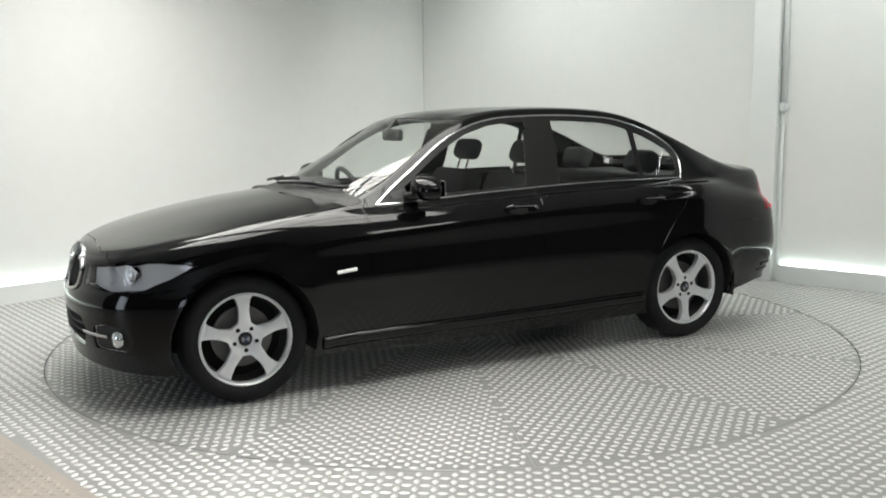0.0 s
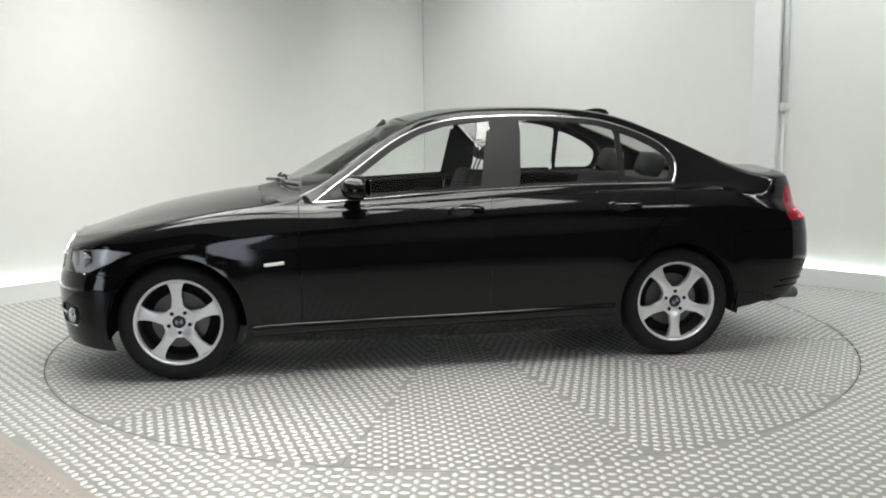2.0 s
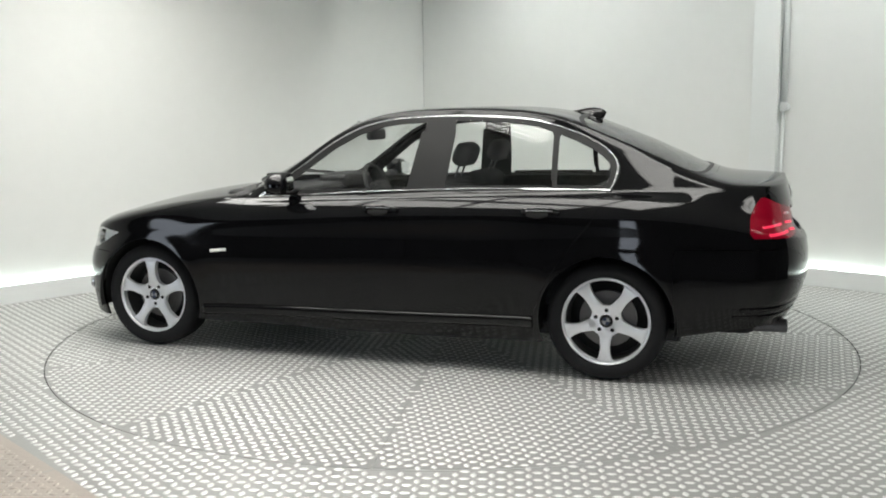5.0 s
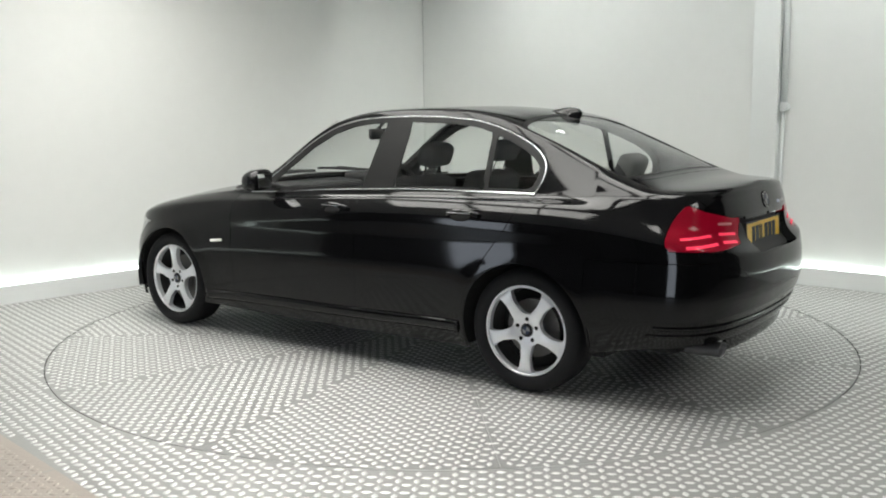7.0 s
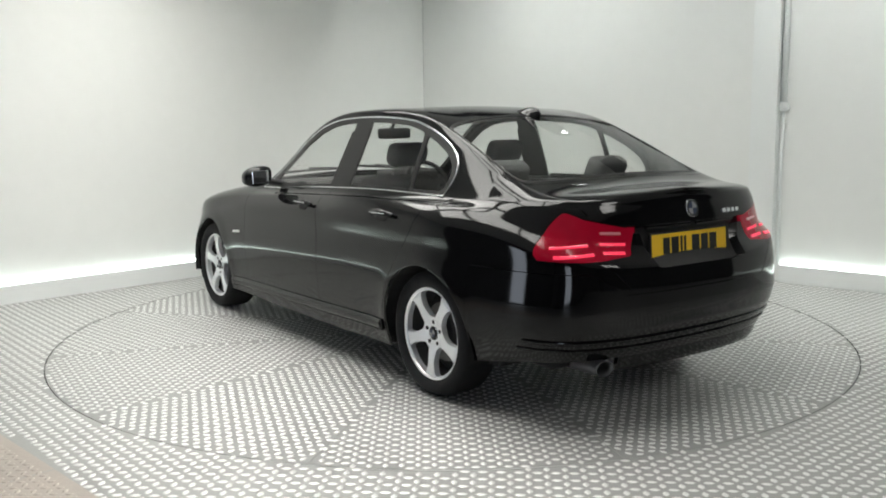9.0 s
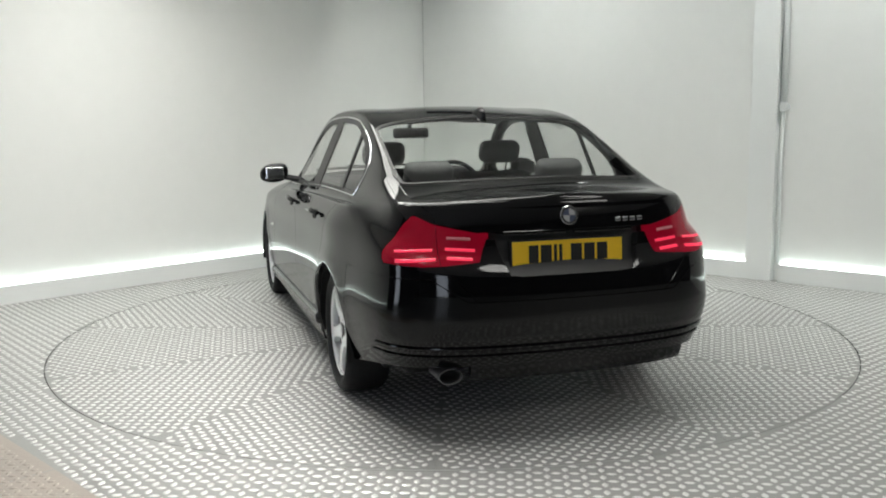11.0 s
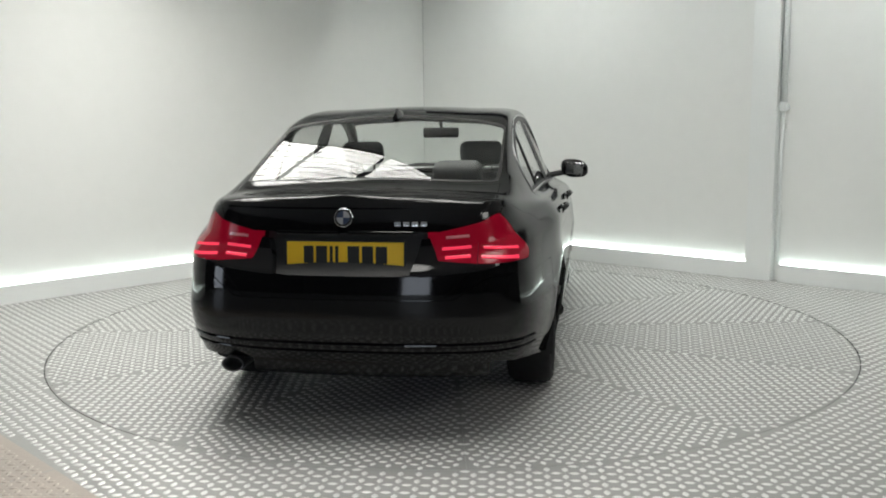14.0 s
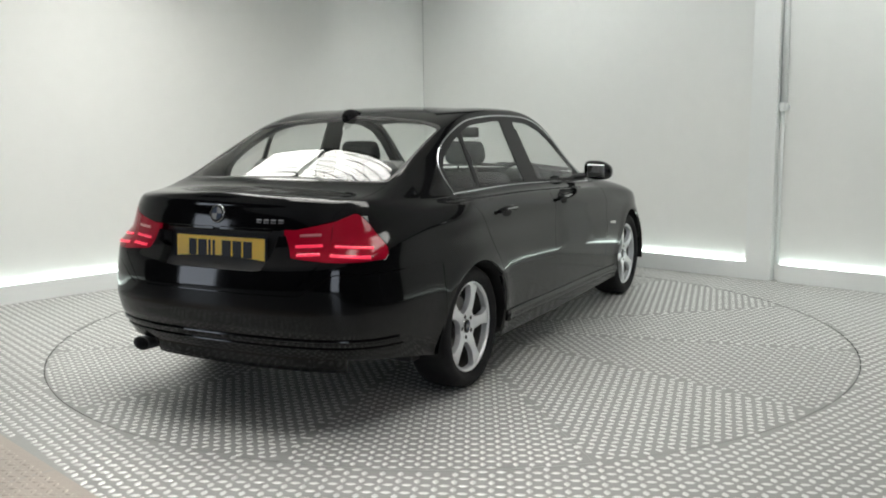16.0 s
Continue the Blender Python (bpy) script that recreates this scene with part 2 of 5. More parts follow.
def studs(name, inside, spacing, turn, mat, parent=None, label="", shift=(0, 0), reach=3.0, z=0.0):
    """Rolled lozenges on a plate, every second one crosswise, as one low-relief mesh."""
    n = int(reach / spacing) + 1
    gx, gy = np.meshgrid(np.arange(-n, n + 1), np.arange(-n, n + 1))
    flip = ((gx + gy) % 2).ravel()
    px, py = gx.ravel() * spacing, gy.ravel() * spacing
    c, s = math.cos(turn), math.sin(turn)
    wx, wy = px * c - py * s + shift[0], px * s + py * c + shift[1]
    keep = inside(wx, wy)
    wx, wy, flip = wx[keep], wy[keep], flip[keep]
    ang = turn + np.where(flip == 1, math.pi / 4, -math.pi / 4)
    ca, sa = np.cos(ang), np.sin(ang)
    L, B, h = spacing * 0.46, spacing * 0.24, 0.0025
    ring = [(L, 0, 0), (L * 0.35, B, 0), (-L * 0.35, B, 0), (-L, 0, 0), (-L * 0.35, -B, 0), (L * 0.35, -B, 0),
            (L * 0.45, 0, h), (0, B * 0.5, h), (-L * 0.45, 0, h), (0, -B * 0.5, h)]
    verts = np.empty((len(wx), 10, 3))
    for k, (x, y, zz) in enumerate(ring):
        verts[:, k, 0] = wx + x * ca - y * sa
        verts[:, k, 1] = wy + x * sa + y * ca
        verts[:, k, 2] = z + zz
    pattern = [(0, 1, 6), (1, 7, 6), (1, 2, 7), (2, 8, 7), (2, 3, 8), (3, 4, 8), (4, 9, 8), (4, 5, 9), (5, 6, 9), (5, 0, 6), (6, 7, 8), (6, 8, 9)]
    faces = (np.arange(len(wx))[:, None, None] * 10 + np.array(pattern)[None]).reshape(-1, 3)
    return tagged(raw(name, verts.reshape(-1, 3).tolist(), faces.tolist(), mat, parent, label), kind="stuff")


def disc(bm, r0, r1, z, steps=160):
    inner = [bm.verts.new((r0 * math.cos(2 * math.pi * i / steps), r0 * math.sin(2 * math.pi * i / steps), z)) for i in range(steps)] if r0 else None
    outer = [bm.verts.new((r1 * math.cos(2 * math.pi * i / steps), r1 * math.sin(2 * math.pi * i / steps), z)) for i in range(steps)]
    if inner is None:
        bm.faces.new(outer)
    else:
        for i in range(steps):
            j = (i + 1) % steps
            bm.faces.new((inner[i], outer[i], outer[j], inner[j]))


def build_floor():
    # fixed floor with a round opening for the turntable
    bm = bmesh.new()
    steps = 160
    inner = [bm.verts.new(((RADIUS + 0.006) * math.cos(2 * math.pi * i / steps), (RADIUS + 0.006) * math.sin(2 * math.pi * i / steps), 0)) for i in range(steps)]
    outer = []
    for i in range(steps):
        c, s = math.cos(2 * math.pi * i / steps), math.sin(2 * math.pi * i / steps)
        k = 9.7 / max(abs(c), abs(s))
        outer.append(bm.verts.new((c * k, s * k, 0)))
    for i in range(steps):
        j = (i + 1) % steps
        bm.faces.new((inner[i], outer[i], outer[j], inner[j]))
    floor = tagged(part("floor", bm, STEEL), "grey steel tread plate floor round the turntable", "floor", kind="structure")
    bm = bmesh.new()
    disc(bm, RADIUS - 0.01, RADIUS + 0.02, -0.035)
    part("turntable_gap", bm, GAP_BLACK, floor, "dark gap round the turntable")
    lx, ly = -1.576, -2.434   # corner where the brown plate begins

    def brown(x, y):
        return ((x - lx) * 0.70 + (y - ly) * 0.714 < 0) & (y < -1.75) & (x < -1.0)

    def steel(x, y):
        r = np.hypot(x, y)
        wl = (x - CORNER.x) * NL.x + (y - CORNER.y) * NL.y
        wr = (x - CORNER.x) * NR.x + (y - CORNER.y) * NR.y
        return (r > RADIUS + 0.016) & (r < 4.4) & (wl > 0.1) & (wr > 0.1) & (y > -3.9) & ~((x + 1.5 < 0) & (y < -1.2) & brown(x - 0.02, y - 0.02))

    studs("floor_studs", steel, 0.050, 0.72, STUD_STEEL, floor, reach=4.6)
    # brown plate let into the floor
    bm = bmesh.new()
    e = Vector((0.714, -0.70, 0))
    n = Vector((-0.70, -0.714, 0))
    o = Vector((lx, ly, 0.003))
    quads = [(o - e * 2.0, o - e * 0.004), (o + e * 0.004, o + e * 1.1)]
    for a, b in quads:
        vs = [bm.verts.new(p) for p in (a, b, b + n * 1.6, a + n * 1.6)]
        f = bm.faces.new(vs)
        if f.normal.z < 0:
            f.normal_flip()
    bmesh.ops.recalc_face_normals(bm, faces=bm.faces)
    plate = tagged(part("floor_plate", bm, BROWN_STEEL, floor), "brownish worn tread plate in the floor")
    studs("plate_studs", lambda x, y: ((x - lx) * n.x + (y - ly) * n.y > 0.02) & ((x - lx) * n.x + (y - ly) * n.y < 1.2) & (y > -3.6) & (x > -3.6), 0.042, 0.79, BROWN_STEEL, floor, reach=4.6, z=0.003)


def build_turntable():
    root = tagged(new("turntable"), "round steel tread plate turntable under the car", "turntable")
    bm = bmesh.new()
    disc(bm, 0, RADIUS - 0.004, -0.013)
    geo = bmesh.ops.extrude_face_region(bm, geom=bm.faces[:])
    bmesh.ops.translate(bm, vec=(0, 0, -0.02), verts=[g for g in geo["geom"] if isinstance(g, bmesh.types.BMVert)])
    bmesh.ops.recalc_face_normals(bm, faces=bm.faces)
    part("deck", bm, SEAM_GREY, root, "dark frame under the sheets")
    # wedge-shaped sheets, the pattern turned with each
    for k in range(SHEETS):
        mid = 2 * math.pi * (k + 0.5) / SHEETS + SHEET_TURN
        bm = bmesh.new()
        half = math.pi / SHEETS
        tip = 0.0007 / math.sin(half)
        out = [(tip * math.cos(mid), tip * math.sin(mid))]
        for i in range(17):
            a = mid - half + 2 * half * i / 16
            edge = 0.0007 / RADIUS * (1 if i == 0 else -1 if i == 16 else 0)
            out.append((RADIUS * math.cos(a + edge), RADIUS * math.sin(a + edge)))
        up = [bm.verts.new((x, y, 0)) for x, y in out]
        dn = [bm.verts.new((x, y, -0.012)) for x, y in out]
        bm.faces.new(up)
        bm.faces.new(dn)
        for i in range(len(up)):
            j = (i + 1) % len(up)
            bm.faces.new((up[i], up[j], dn[j], dn[i]))
        bmesh.ops.recalc_face_normals(bm, faces=bm.faces)
        part("sheet", bm, STEEL, root)

        def inside(x, y, mid=mid):
            off = (np.arctan2(y, x) - mid + math.pi) % (2 * math.pi) - math.pi
            r = np.hypot(x, y)
            return (r < RADIUS - 0.012) & (r * np.sin(np.clip(math.pi / SHEETS - np.abs(off), -1, 1)) > 0.006)
        studs("studs", inside, 0.046, mid + math.pi / 4, STUD_STEEL, root, reach=2.6)
    return root


# ---- car materials ----
PAINT = material("black_car_paint", (0.004, 0.004, 0.0045), 0.22, 0.0, coat=0.9, spec=0.0)
PAINT.node_tree.nodes["Principled BSDF"].inputs["Coat IOR"].default_value = 1.42
PAINT.node_tree.nodes["Principled BSDF"].inputs["Coat Roughness"].default_value = 0.07
GLOSS_BLACK = material("black_window_trim", (0.010, 0.010, 0.010), 0.42, spec=0.3, grain=0.1, grain_size=90.0)
PLASTIC = material("black_plastic", (0.018, 0.018, 0.019), 0.55, grain=0.1, bump=0.2, bump_size=400.0)
LINER = material("wheel_arch_liner", (0.008, 0.008, 0.008), 0.9)
CHROME = material("satin_chrome", (0.70, 0.71, 0.72), 0.18, 1.0)
ALLOY = material("silver_alloy", (0.80, 0.81, 0.83), 0.33, 0.55, coat=0.5, grain=0.03, grain_size=40.0)
RUBBER = material("tyre_rubber", (0.011, 0.011, 0.012), 0.75, spec=0.25, grain=0.2, grain_size=30.0, bump=0.2, bump_size=300.0)
DISC_IRON = material("brake_disc_iron", (0.16, 0.155, 0.15), 0.5, 0.8, grain=0.15)
# darkened alloy: the shade behind the spokes is put into this colour
BARREL_SHADE = material("shaded_alloy_barrel", (0.045, 0.043, 0.042), 0.7, 0.2, grain=0.3, grain_size=40.0)
DARK_METAL = material("dark_metal", (0.12, 0.12, 0.125), 0.45, 0.7, grain=0.1)
GLASS = glass_material("car_glass", (0.975, 0.99, 0.98))
CLEAR = glass_material("lamp_glass", (0.985, 0.985, 0.99))
REFLECTOR = material("lamp_reflector", (0.92, 0.93, 0.94), 0.30, 0.0)
MIRROR = material("mirror_glass", (0.85, 0.86, 0.87), 0.02, 1.0)
RED_LENS = material("red_lens", (0.13, 0.002, 0.008), 0.12, emit=(1.0, 0.008, 0.06), gain=0.085, spec=0.28, grain=0.25, grain_size=14.0)
RED_GLOW = material("red_light_bar", (0.7, 0.02, 0.05), 0.2, emit=(1.0, 0.05, 0.12), gain=0.55)
PALE_LENS = material("pale_lens", (0.60, 0.22, 0.24), 0.12, coat=1.0)
FABRIC = material("dark_grey_upholstery", (0.022, 0.022, 0.024), 0.8, grain=0.25, grain_size=220.0, bump=0.3, bump_size=500.0)
PALE_FABRIC = material("grey_headrest_fabric", (0.055, 0.057, 0.057), 0.75, grain=0.2, grain_size=200.0, bump=0.3, bump_size=500.0)
DASH = material("soft_black_dashboard", (0.014, 0.014, 0.015), 0.6, grain=0.1, bump=0.3, bump_size=600.0)
PLATE_YELLOW = material("yellow_number_plate", (0.98, 0.62, 0.03), 0.35, grain=0.03)
PLATE_INK = material("plate_ink", (0.01, 0.01, 0.01), 0.5)
BADGE_BLUE = material("badge_blue", (0.010, 0.022, 0.06), 0.4)
BADGE_WHITE = material("badge_white", (0.26, 0.26, 0.27), 0.3, coat=0.6)
AMBER = material("clear_repeater_lens", (0.85, 0.85, 0.82), 0.15, coat=1.0)


# ---- the car's body as one smooth form, then cut along its panel lines ----
def curve(*pairs):
    """A smooth curve through pairs of (place, value), without overshoot."""
    p = sorted(pairs)
    X, Y = np.array([a for a, b in p], float), np.array([b for a, b in p], float)
    h, d = np.diff(X), np.diff(Y) / np.diff(X)
    m = np.empty(len(X))
    m[0], m[-1] = d[0], d[-1]
    for i in range(1, len(X) - 1):
        m[i] = 0 if d[i - 1] * d[i] <= 0 else 3 * (h[i - 1] + h[i]) / ((2 * h[i] + h[i - 1]) / d[i - 1] + (h[i] + 2 * h[i - 1]) / d[i])

    def at(x):
        x = np.clip(np.asarray(x, float), X[0], X[-1])
        i = np.clip(np.searchsorted(X, x) - 1, 0, len(X) - 2)
        t = (x - X[i]) / h[i]
        return (Y[i] * (1 + 2 * t) * (1 - t) ** 2 + m[i] * h[i] * t * (1 - t) ** 2 + Y[i + 1] * t * t * (3 - 2 * t) - m[i + 1] * h[i] * t * t * (1 - t))
    return at


def fair(*pairs, spread=0.05):
    """The same, faired like a spline batten so that reflections run smoothly."""
    rough = curve(*pairs)
    lo, hi, step = min(p[0] for p in pairs), max(p[0] for p in pairs), 0.01
    pad = 4 * spread
    X = np.arange(lo - pad, hi + pad + step, step)
    Y = rough(X)
    Y = np.where(X < lo, 2 * rough(lo) - rough(2 * lo - X), np.where(X > hi, 2 * rough(hi) - rough(2 * hi - X), Y))
    k = np.arange(-int(3 * spread / step), int(3 * spread / step) + 1) * step
    w = np.exp(-0.5 * (k / spread) ** 2)
    w /= w.sum()
    S = np.convolve(Y, w, mode="same")

    def at(x):
        u = (np.clip(np.asarray(x, float), lo, hi) - X[0]) / step
        i = np.clip(np.floor(u).astype(int), 1, len(X) - 3)
        t = u - i
        a, b, c, d = S[i - 1], S[i], S[i + 1], S[i + 2]
        return b + 0.5 * t * (c - a + t * (2 * a - 5 * b + 4 * c - d + t * (3 * (b - c) + d - a)))
    return at


NOSE, TAIL = 2.15, -2.385
z_low = fair((2.15, 0.195), (1.75, 0.175), (1.3, 0.19), (0, 0.178), (-1.0, 0.188), (-1.7, 0.245), (-2.1, 0.30), (-2.385, 0.32))
z_belt = fair((2.15, 0.675), (2.0, 0.712), (1.76, 0.77), (1.5, 0.825), (1.2, 0.872), (0.9, 0.903), (0.63, 0.921), (0.38, 0.936), (0.07, 0.956), (-0.24, 0.971), (-0.55, 0.983),
               (-0.86, 0.990), (-1.36, 0.992), (-1.8, 0.990), (-2.1, 0.984), (-2.385, 0.968))
z_rail = fair((2.15, 0.690), (2.0, 0.735), (1.76, 0.792), (1.5, 0.842), (1.2, 0.890), (0.9, 0.925), (0.72, 0.955), (0.559, 1.035), (0.396, 1.145), (0.234, 1.258), (0.074, 1.338), (-0.085, 1.380),
               (-0.243, 1.398), (-0.559, 1.404), (-0.87, 1.391), (-1.03, 1.366), (-1.19, 1.320), (-1.4, 1.234), (-1.6, 1.142), (-1.8, 1.062), (-1.93, 1.020), (-2.1, 1.000), (-2.385, 0.985), spread=0.06)
z_mid = fair((2.15, 0.712), (2.05, 0.738), (1.922, 0.772), (1.738, 0.832), (1.555, 0.880), (1.373, 0.914), (1.192, 0.941), (1.02, 0.960), (0.92, 0.975), (0.831, 1.008), (0.648, 1.112), (0.467, 1.216),
              (0.287, 1.310), (0.108, 1.379), (-0.07, 1.414), (-0.247, 1.429), (-0.6, 1.437), (-0.777, 1.434), (-0.954, 1.420), (-1.131, 1.388), (-1.309, 1.332), (-1.487, 1.260),
              (-1.667, 1.176), (-1.847, 1.096), (-1.97, 1.052), (-2.06, 1.046), (-2.2, 1.043), (-2.30, 1.044), (-2.385, 1.036), spread=0.05)
rail_drop = fair((-0.9, 0.030), (-1.1, 0.045), (-1.4, 0.062), (-1.7, 0.058), (-1.97, 0.028), (-2.385, 0.024), spread=0.08)
w_low = fair((2.15, 0.89), (1.4, 0.87), (0.9, 0.845), (-0.9, 0.845), (-1.4, 0.87), (-1.8, 0.826), (-2.385, 0.725))
w_sill = fair((2.15, 0.90), (1.4, 0.885), (0.8, 0.868), (-0.8, 0.868), (-1.4, 0.895), (-1.8, 0.852), (-2.385, 0.755))
w_side = fair((2.15, 0.90), (1.4, 0.898), (0.7, 0.890), (-0.6, 0.892), (-1.4, 0.906), (-1.8, 0.860), (-2.385, 0.760))
w_crease = fair((2.15, 0.87), (1.4, 0.868), (0.7, 0.878), (-0.6, 0.886), (-1.4, 0.886), (-1.8, 0.828), (-2.385, 0.735))
w_shoulder = fair((2.15, 0.845), (1.4, 0.850), (0.7, 0.838), (-0.6, 0.835), (-1.4, 0.832), (-1.8, 0.780), (-2.385, 0.700))
w_belt = fair((2.15, 0.785), (1.7, 0.788), (1.2, 0.792), (0.85, 0.780), (0.6, 0.760), (-0.3, 0.765), (-1.36, 0.746), (-2.0, 0.708), (-2.385, 0.672))
w_rail = fair((2.15, 0.66), (1.6, 0.685), (1.0, 0.718), (0.75, 0.715), (0.4, 0.660), (0.07, 0.612), (-0.3, 0.590), (-0.7, 0.588), (-1.05, 0.600), (-1.4, 0.620), (-1.8, 0.640), (-2.1, 0.632), (-2.385, 0.605))
ROWS = 10
KNOTS = np.array([0, 1, 2, 2.5, 3, 4, 5, 6, 7, 8.0])
NOSE_X = (2.095, 2.118, 2.120, 2.11, 2.09, 2.065, 2.045, 2.035, 2.03, 2.025)
TAIL_X = (-2.30, -2.365, -2.385, -2.385, -2.372, -2.312, -2.272, -2.26, -2.255, -2.25)


def rows_at(n):
    top = np.where(n > 1.2, 1.2 + (n - 1.2) * 0.85 / 0.95, np.where(n < -1.3, -1.3 + (n + 1.3) * 0.96 / 1.085, n))
    lo, be, ra, mi = z_low(n), z_belt(top), z_rail(top), z_mid(top)
    back = np.clip((-0.95 - top) / 0.3, 0, 1)
    back = back * back * (3 - 2 * back)
    ra = ra * (1 - back) + (mi - rail_drop(top)) * back
    front = np.clip((n - 0.9) / 1.25, 0, 1)
    rear = np.clip((-1.5 - n) / 0.88, 0, 1)
    z1 = lo + 0.135
    z3 = be - 0.125 - 0.02 * front - 0.13 * rear * rear
    z4 = be - 0.045 + 0.012 * front - 0.14 * rear * rear
    z2 = 0.55 - 0.07 * front - 0.02 * rear
    f = np.clip((n - 1.2) / (NOSE - 1.2), 0, 1)
    r = np.clip((-1.3 - n) / (-1.3 - TAIL), 0, 1)
    f, r = np.where(f > 0.99999, 1, f), np.where(r > 0.99999, 1, r)
    ends = np.maximum(1 - f ** 3.7, 0) ** 0.47 * np.maximum(1 - r ** 11.0, 0) ** 0.435
    wr = w_rail(n)
    hollow = 0.5 * (w_side(n) + w_crease(n)) - 0.0045 * (1 - front) * (1 - rear)
    y = np.stack([w_low(n), w_sill(n), w_side(n), hollow, w_crease(n), w_shoulder(n), w_belt(n), wr, wr * 0.58, wr * 0.0]) * ends
    bow = 0.675
    z = np.stack([lo, z1, z2, 0.42 * z2 + 0.58 * z3, z3, z4, be, ra, ra + (mi - ra) * bow, mi])
    return y, z


def body_point(n, v):
    """The half body's surface: n along the car (its nominal place), v up and over from the sill (0) to the middle line (8)."""
    n, v = np.asarray(n, float), np.asarray(v, float)
    y, z = rows_at(n)
    i = np.clip(np.searchsorted(KNOTS, v, side="right") - 1, 0, ROWS - 2)
    t = (v - KNOTS[i]) / (KNOTS[i + 1] - KNOTS[i])
    k = np.arange(len(n))

    def pick(a, j, mirror):
        jj = np.clip(j, 0, ROWS - 1)
        val = a[jj, k]
        over = j > ROWS - 1
        val = np.where(over, a[ROWS - 2, k] * mirror, val)
        return np.where(j < 0, 2 * a[0, k] - a[1, k], val)

    def blend(a, mirror):
        p0, p1, p2, p3 = (pick(a, i + d, mirror) for d in (-1, 0, 1, 2))
        k1 = np.where(i >= 7, 0.5, 0.42)
        m1, m2 = (p2 - p0) * k1, (p3 - p1) * k1
        cabin = np.clip((n + 1.9) / 0.6, 0, 1) * np.clip((0.85 - n) / 0.5, 0, 1)
        m1 = np.where(i == 7, m1 * (1 - 0.58 * cabin), m1)      # tighter roof edge over the doors
        flat = (i == 6) & (n < 0.75) & (n > -1.75)      # side windows are nearly flat
        m1, m2 = np.where(flat, (p2 - p1) * 1.12 - (p3 - p2) * 0.03, m1), np.where(flat, p2 - p1, m2)
        return p1 * (1 + 2 * t) * (1 - t) ** 2 + m1 * t * (1 - t) ** 2 + p2 * t * t * (3 - 2 * t) - m2 * t * t * (1 - t)

    Y, Z = blend(y, -1.0), blend(z, 1.0)
    xf = np.interp(v, KNOTS, NOSE_X)
    xr = np.interp(v, KNOTS, TAIL_X)
    X = np.where(n > 1.2, 1.2 + (n - 1.2) * (xf - 1.2) / (NOSE - 1.2), np.where(n < -1.3, -1.3 + (n + 1.3) * (xr + 1.3) / (TAIL + 1.3), n))
    for cx, r in zip((1.38, -1.38), (0.352, 0.347)):
        d = np.hypot(X - cx, Z - 0.312) - r - 0.012
        Y = Y + np.where(Y > 0.6, 0.005 * np.exp(-(d / 0.05) ** 2), 0)
    return np.stack([X, np.maximum(Y, 0), Z], 1)


def body_normal(n, v):
    """The half body's outward normal."""
    n, v = np.asarray(n, float), np.asarray(v, float)
    p = body_point(n, v)
    a = body_point(np.minimum(n + 2e-3, NOSE - 1e-4), v) - body_point(np.maximum(n - 2e-3, TAIL + 1e-4), v)
    b = body_point(n, np.minimum(v + 6e-3, 8)) - body_point(n, np.maximum(v - 6e-3, 0))
    m = np.cross(a, b)
    centre = np.stack([p[:, 0] * 0.85, 0 * p[:, 1], 0 * p[:, 2] + 0.55], 1)
    m = np.where(((p - centre) * m).sum(1)[:, None] < 0, -m, m)
    m[:, 1] = np.where(p[:, 1] < 1e-3, 0, m[:, 1])
    size = np.linalg.norm(m, axis=1)[:, None]
    return np.where(size > 1e-12, m / np.maximum(size, 1e-12), (p - centre) / np.linalg.norm(p - centre, axis=1)[:, None])


def polygon_field(u, w, pts, rounding=0.0):
    """Signed distance (inside positive) to a polygon in two coordinates."""
    P = np.array(pts, float)
    best = np.full(len(u), 1e9)
    inside = np.zeros(len(u), bool)
    for a, b in zip(P, np.roll(P, -1, 0)):
        e = b - a
        dx, dy = u - a[0], w - a[1]
        t = np.clip((dx * e[0] + dy * e[1]) / (e @ e), 0, 1)
        best = np.minimum(best, np.hypot(dx - t * e[0], dy - t * e[1]))
        cross = ((a[1] > w) != (b[1] > w)) & (u < (b[0] - a[0]) * (w - a[1]) / (b[1] - a[1] + 1e-12) + a[0])
        inside ^= cross
    return np.where(inside, best, -best) + rounding


WHEELS_X = (1.38, -1.38)
ARCH = (0.352, 0.347)
WINDOW_FRONT = [(0.50, 0.962), (0.475, 1.01), (0.36, 1.095), (0.21, 1.203), (0.06, 1.282), (-0.085, 1.325), (-0.20, 1.340), (-0.325, 1.346), (-0.262, 0.992), (0.05, 0.978)]
WINDOW_REAR = [(-0.485, 1.002), (-0.515, 1.348), (-0.60, 1.350), (-0.87, 1.334), (-0.98, 1.315), (-1.062, 1.290), (-1.068, 1.010), (-0.80, 1.008)]
WINDOW_QUARTER = [(-1.098, 1.011), (-1.094, 1.278), (-1.18, 1.246), (-1.28, 1.198), (-1.35, 1.150), (-1.378, 1.110), (-1.372, 1.05), (-1.352, 1.011)]
OPENING = [(0.645, 0.930), (0.555, 1.000), (0.396, 1.112), (0.234, 1.228), (0.074, 1.310), (-0.085, 1.354), (-0.243, 1.371), (-0.559, 1.378), (-0.874, 1.362), (-1.03, 1.335),
           (-1.19, 1.283), (-1.318, 1.222), (-1.395, 1.165), (-1.425, 1.105), (-1.415, 1.04), (-1.385, 0.985), (-0.86, 0.985), (-0.24, 0.966), (0.07, 0.951), (0.38, 0.931)]
HEADLAMP = [(0.37, 0.580), (0.35, 0.668), (0.50, 0.688), (0.64, 0.705), (0.76, 0.718), (0.846, 0.698), (0.815, 0.640), (0.76, 0.588), (0.58, 0.566)]
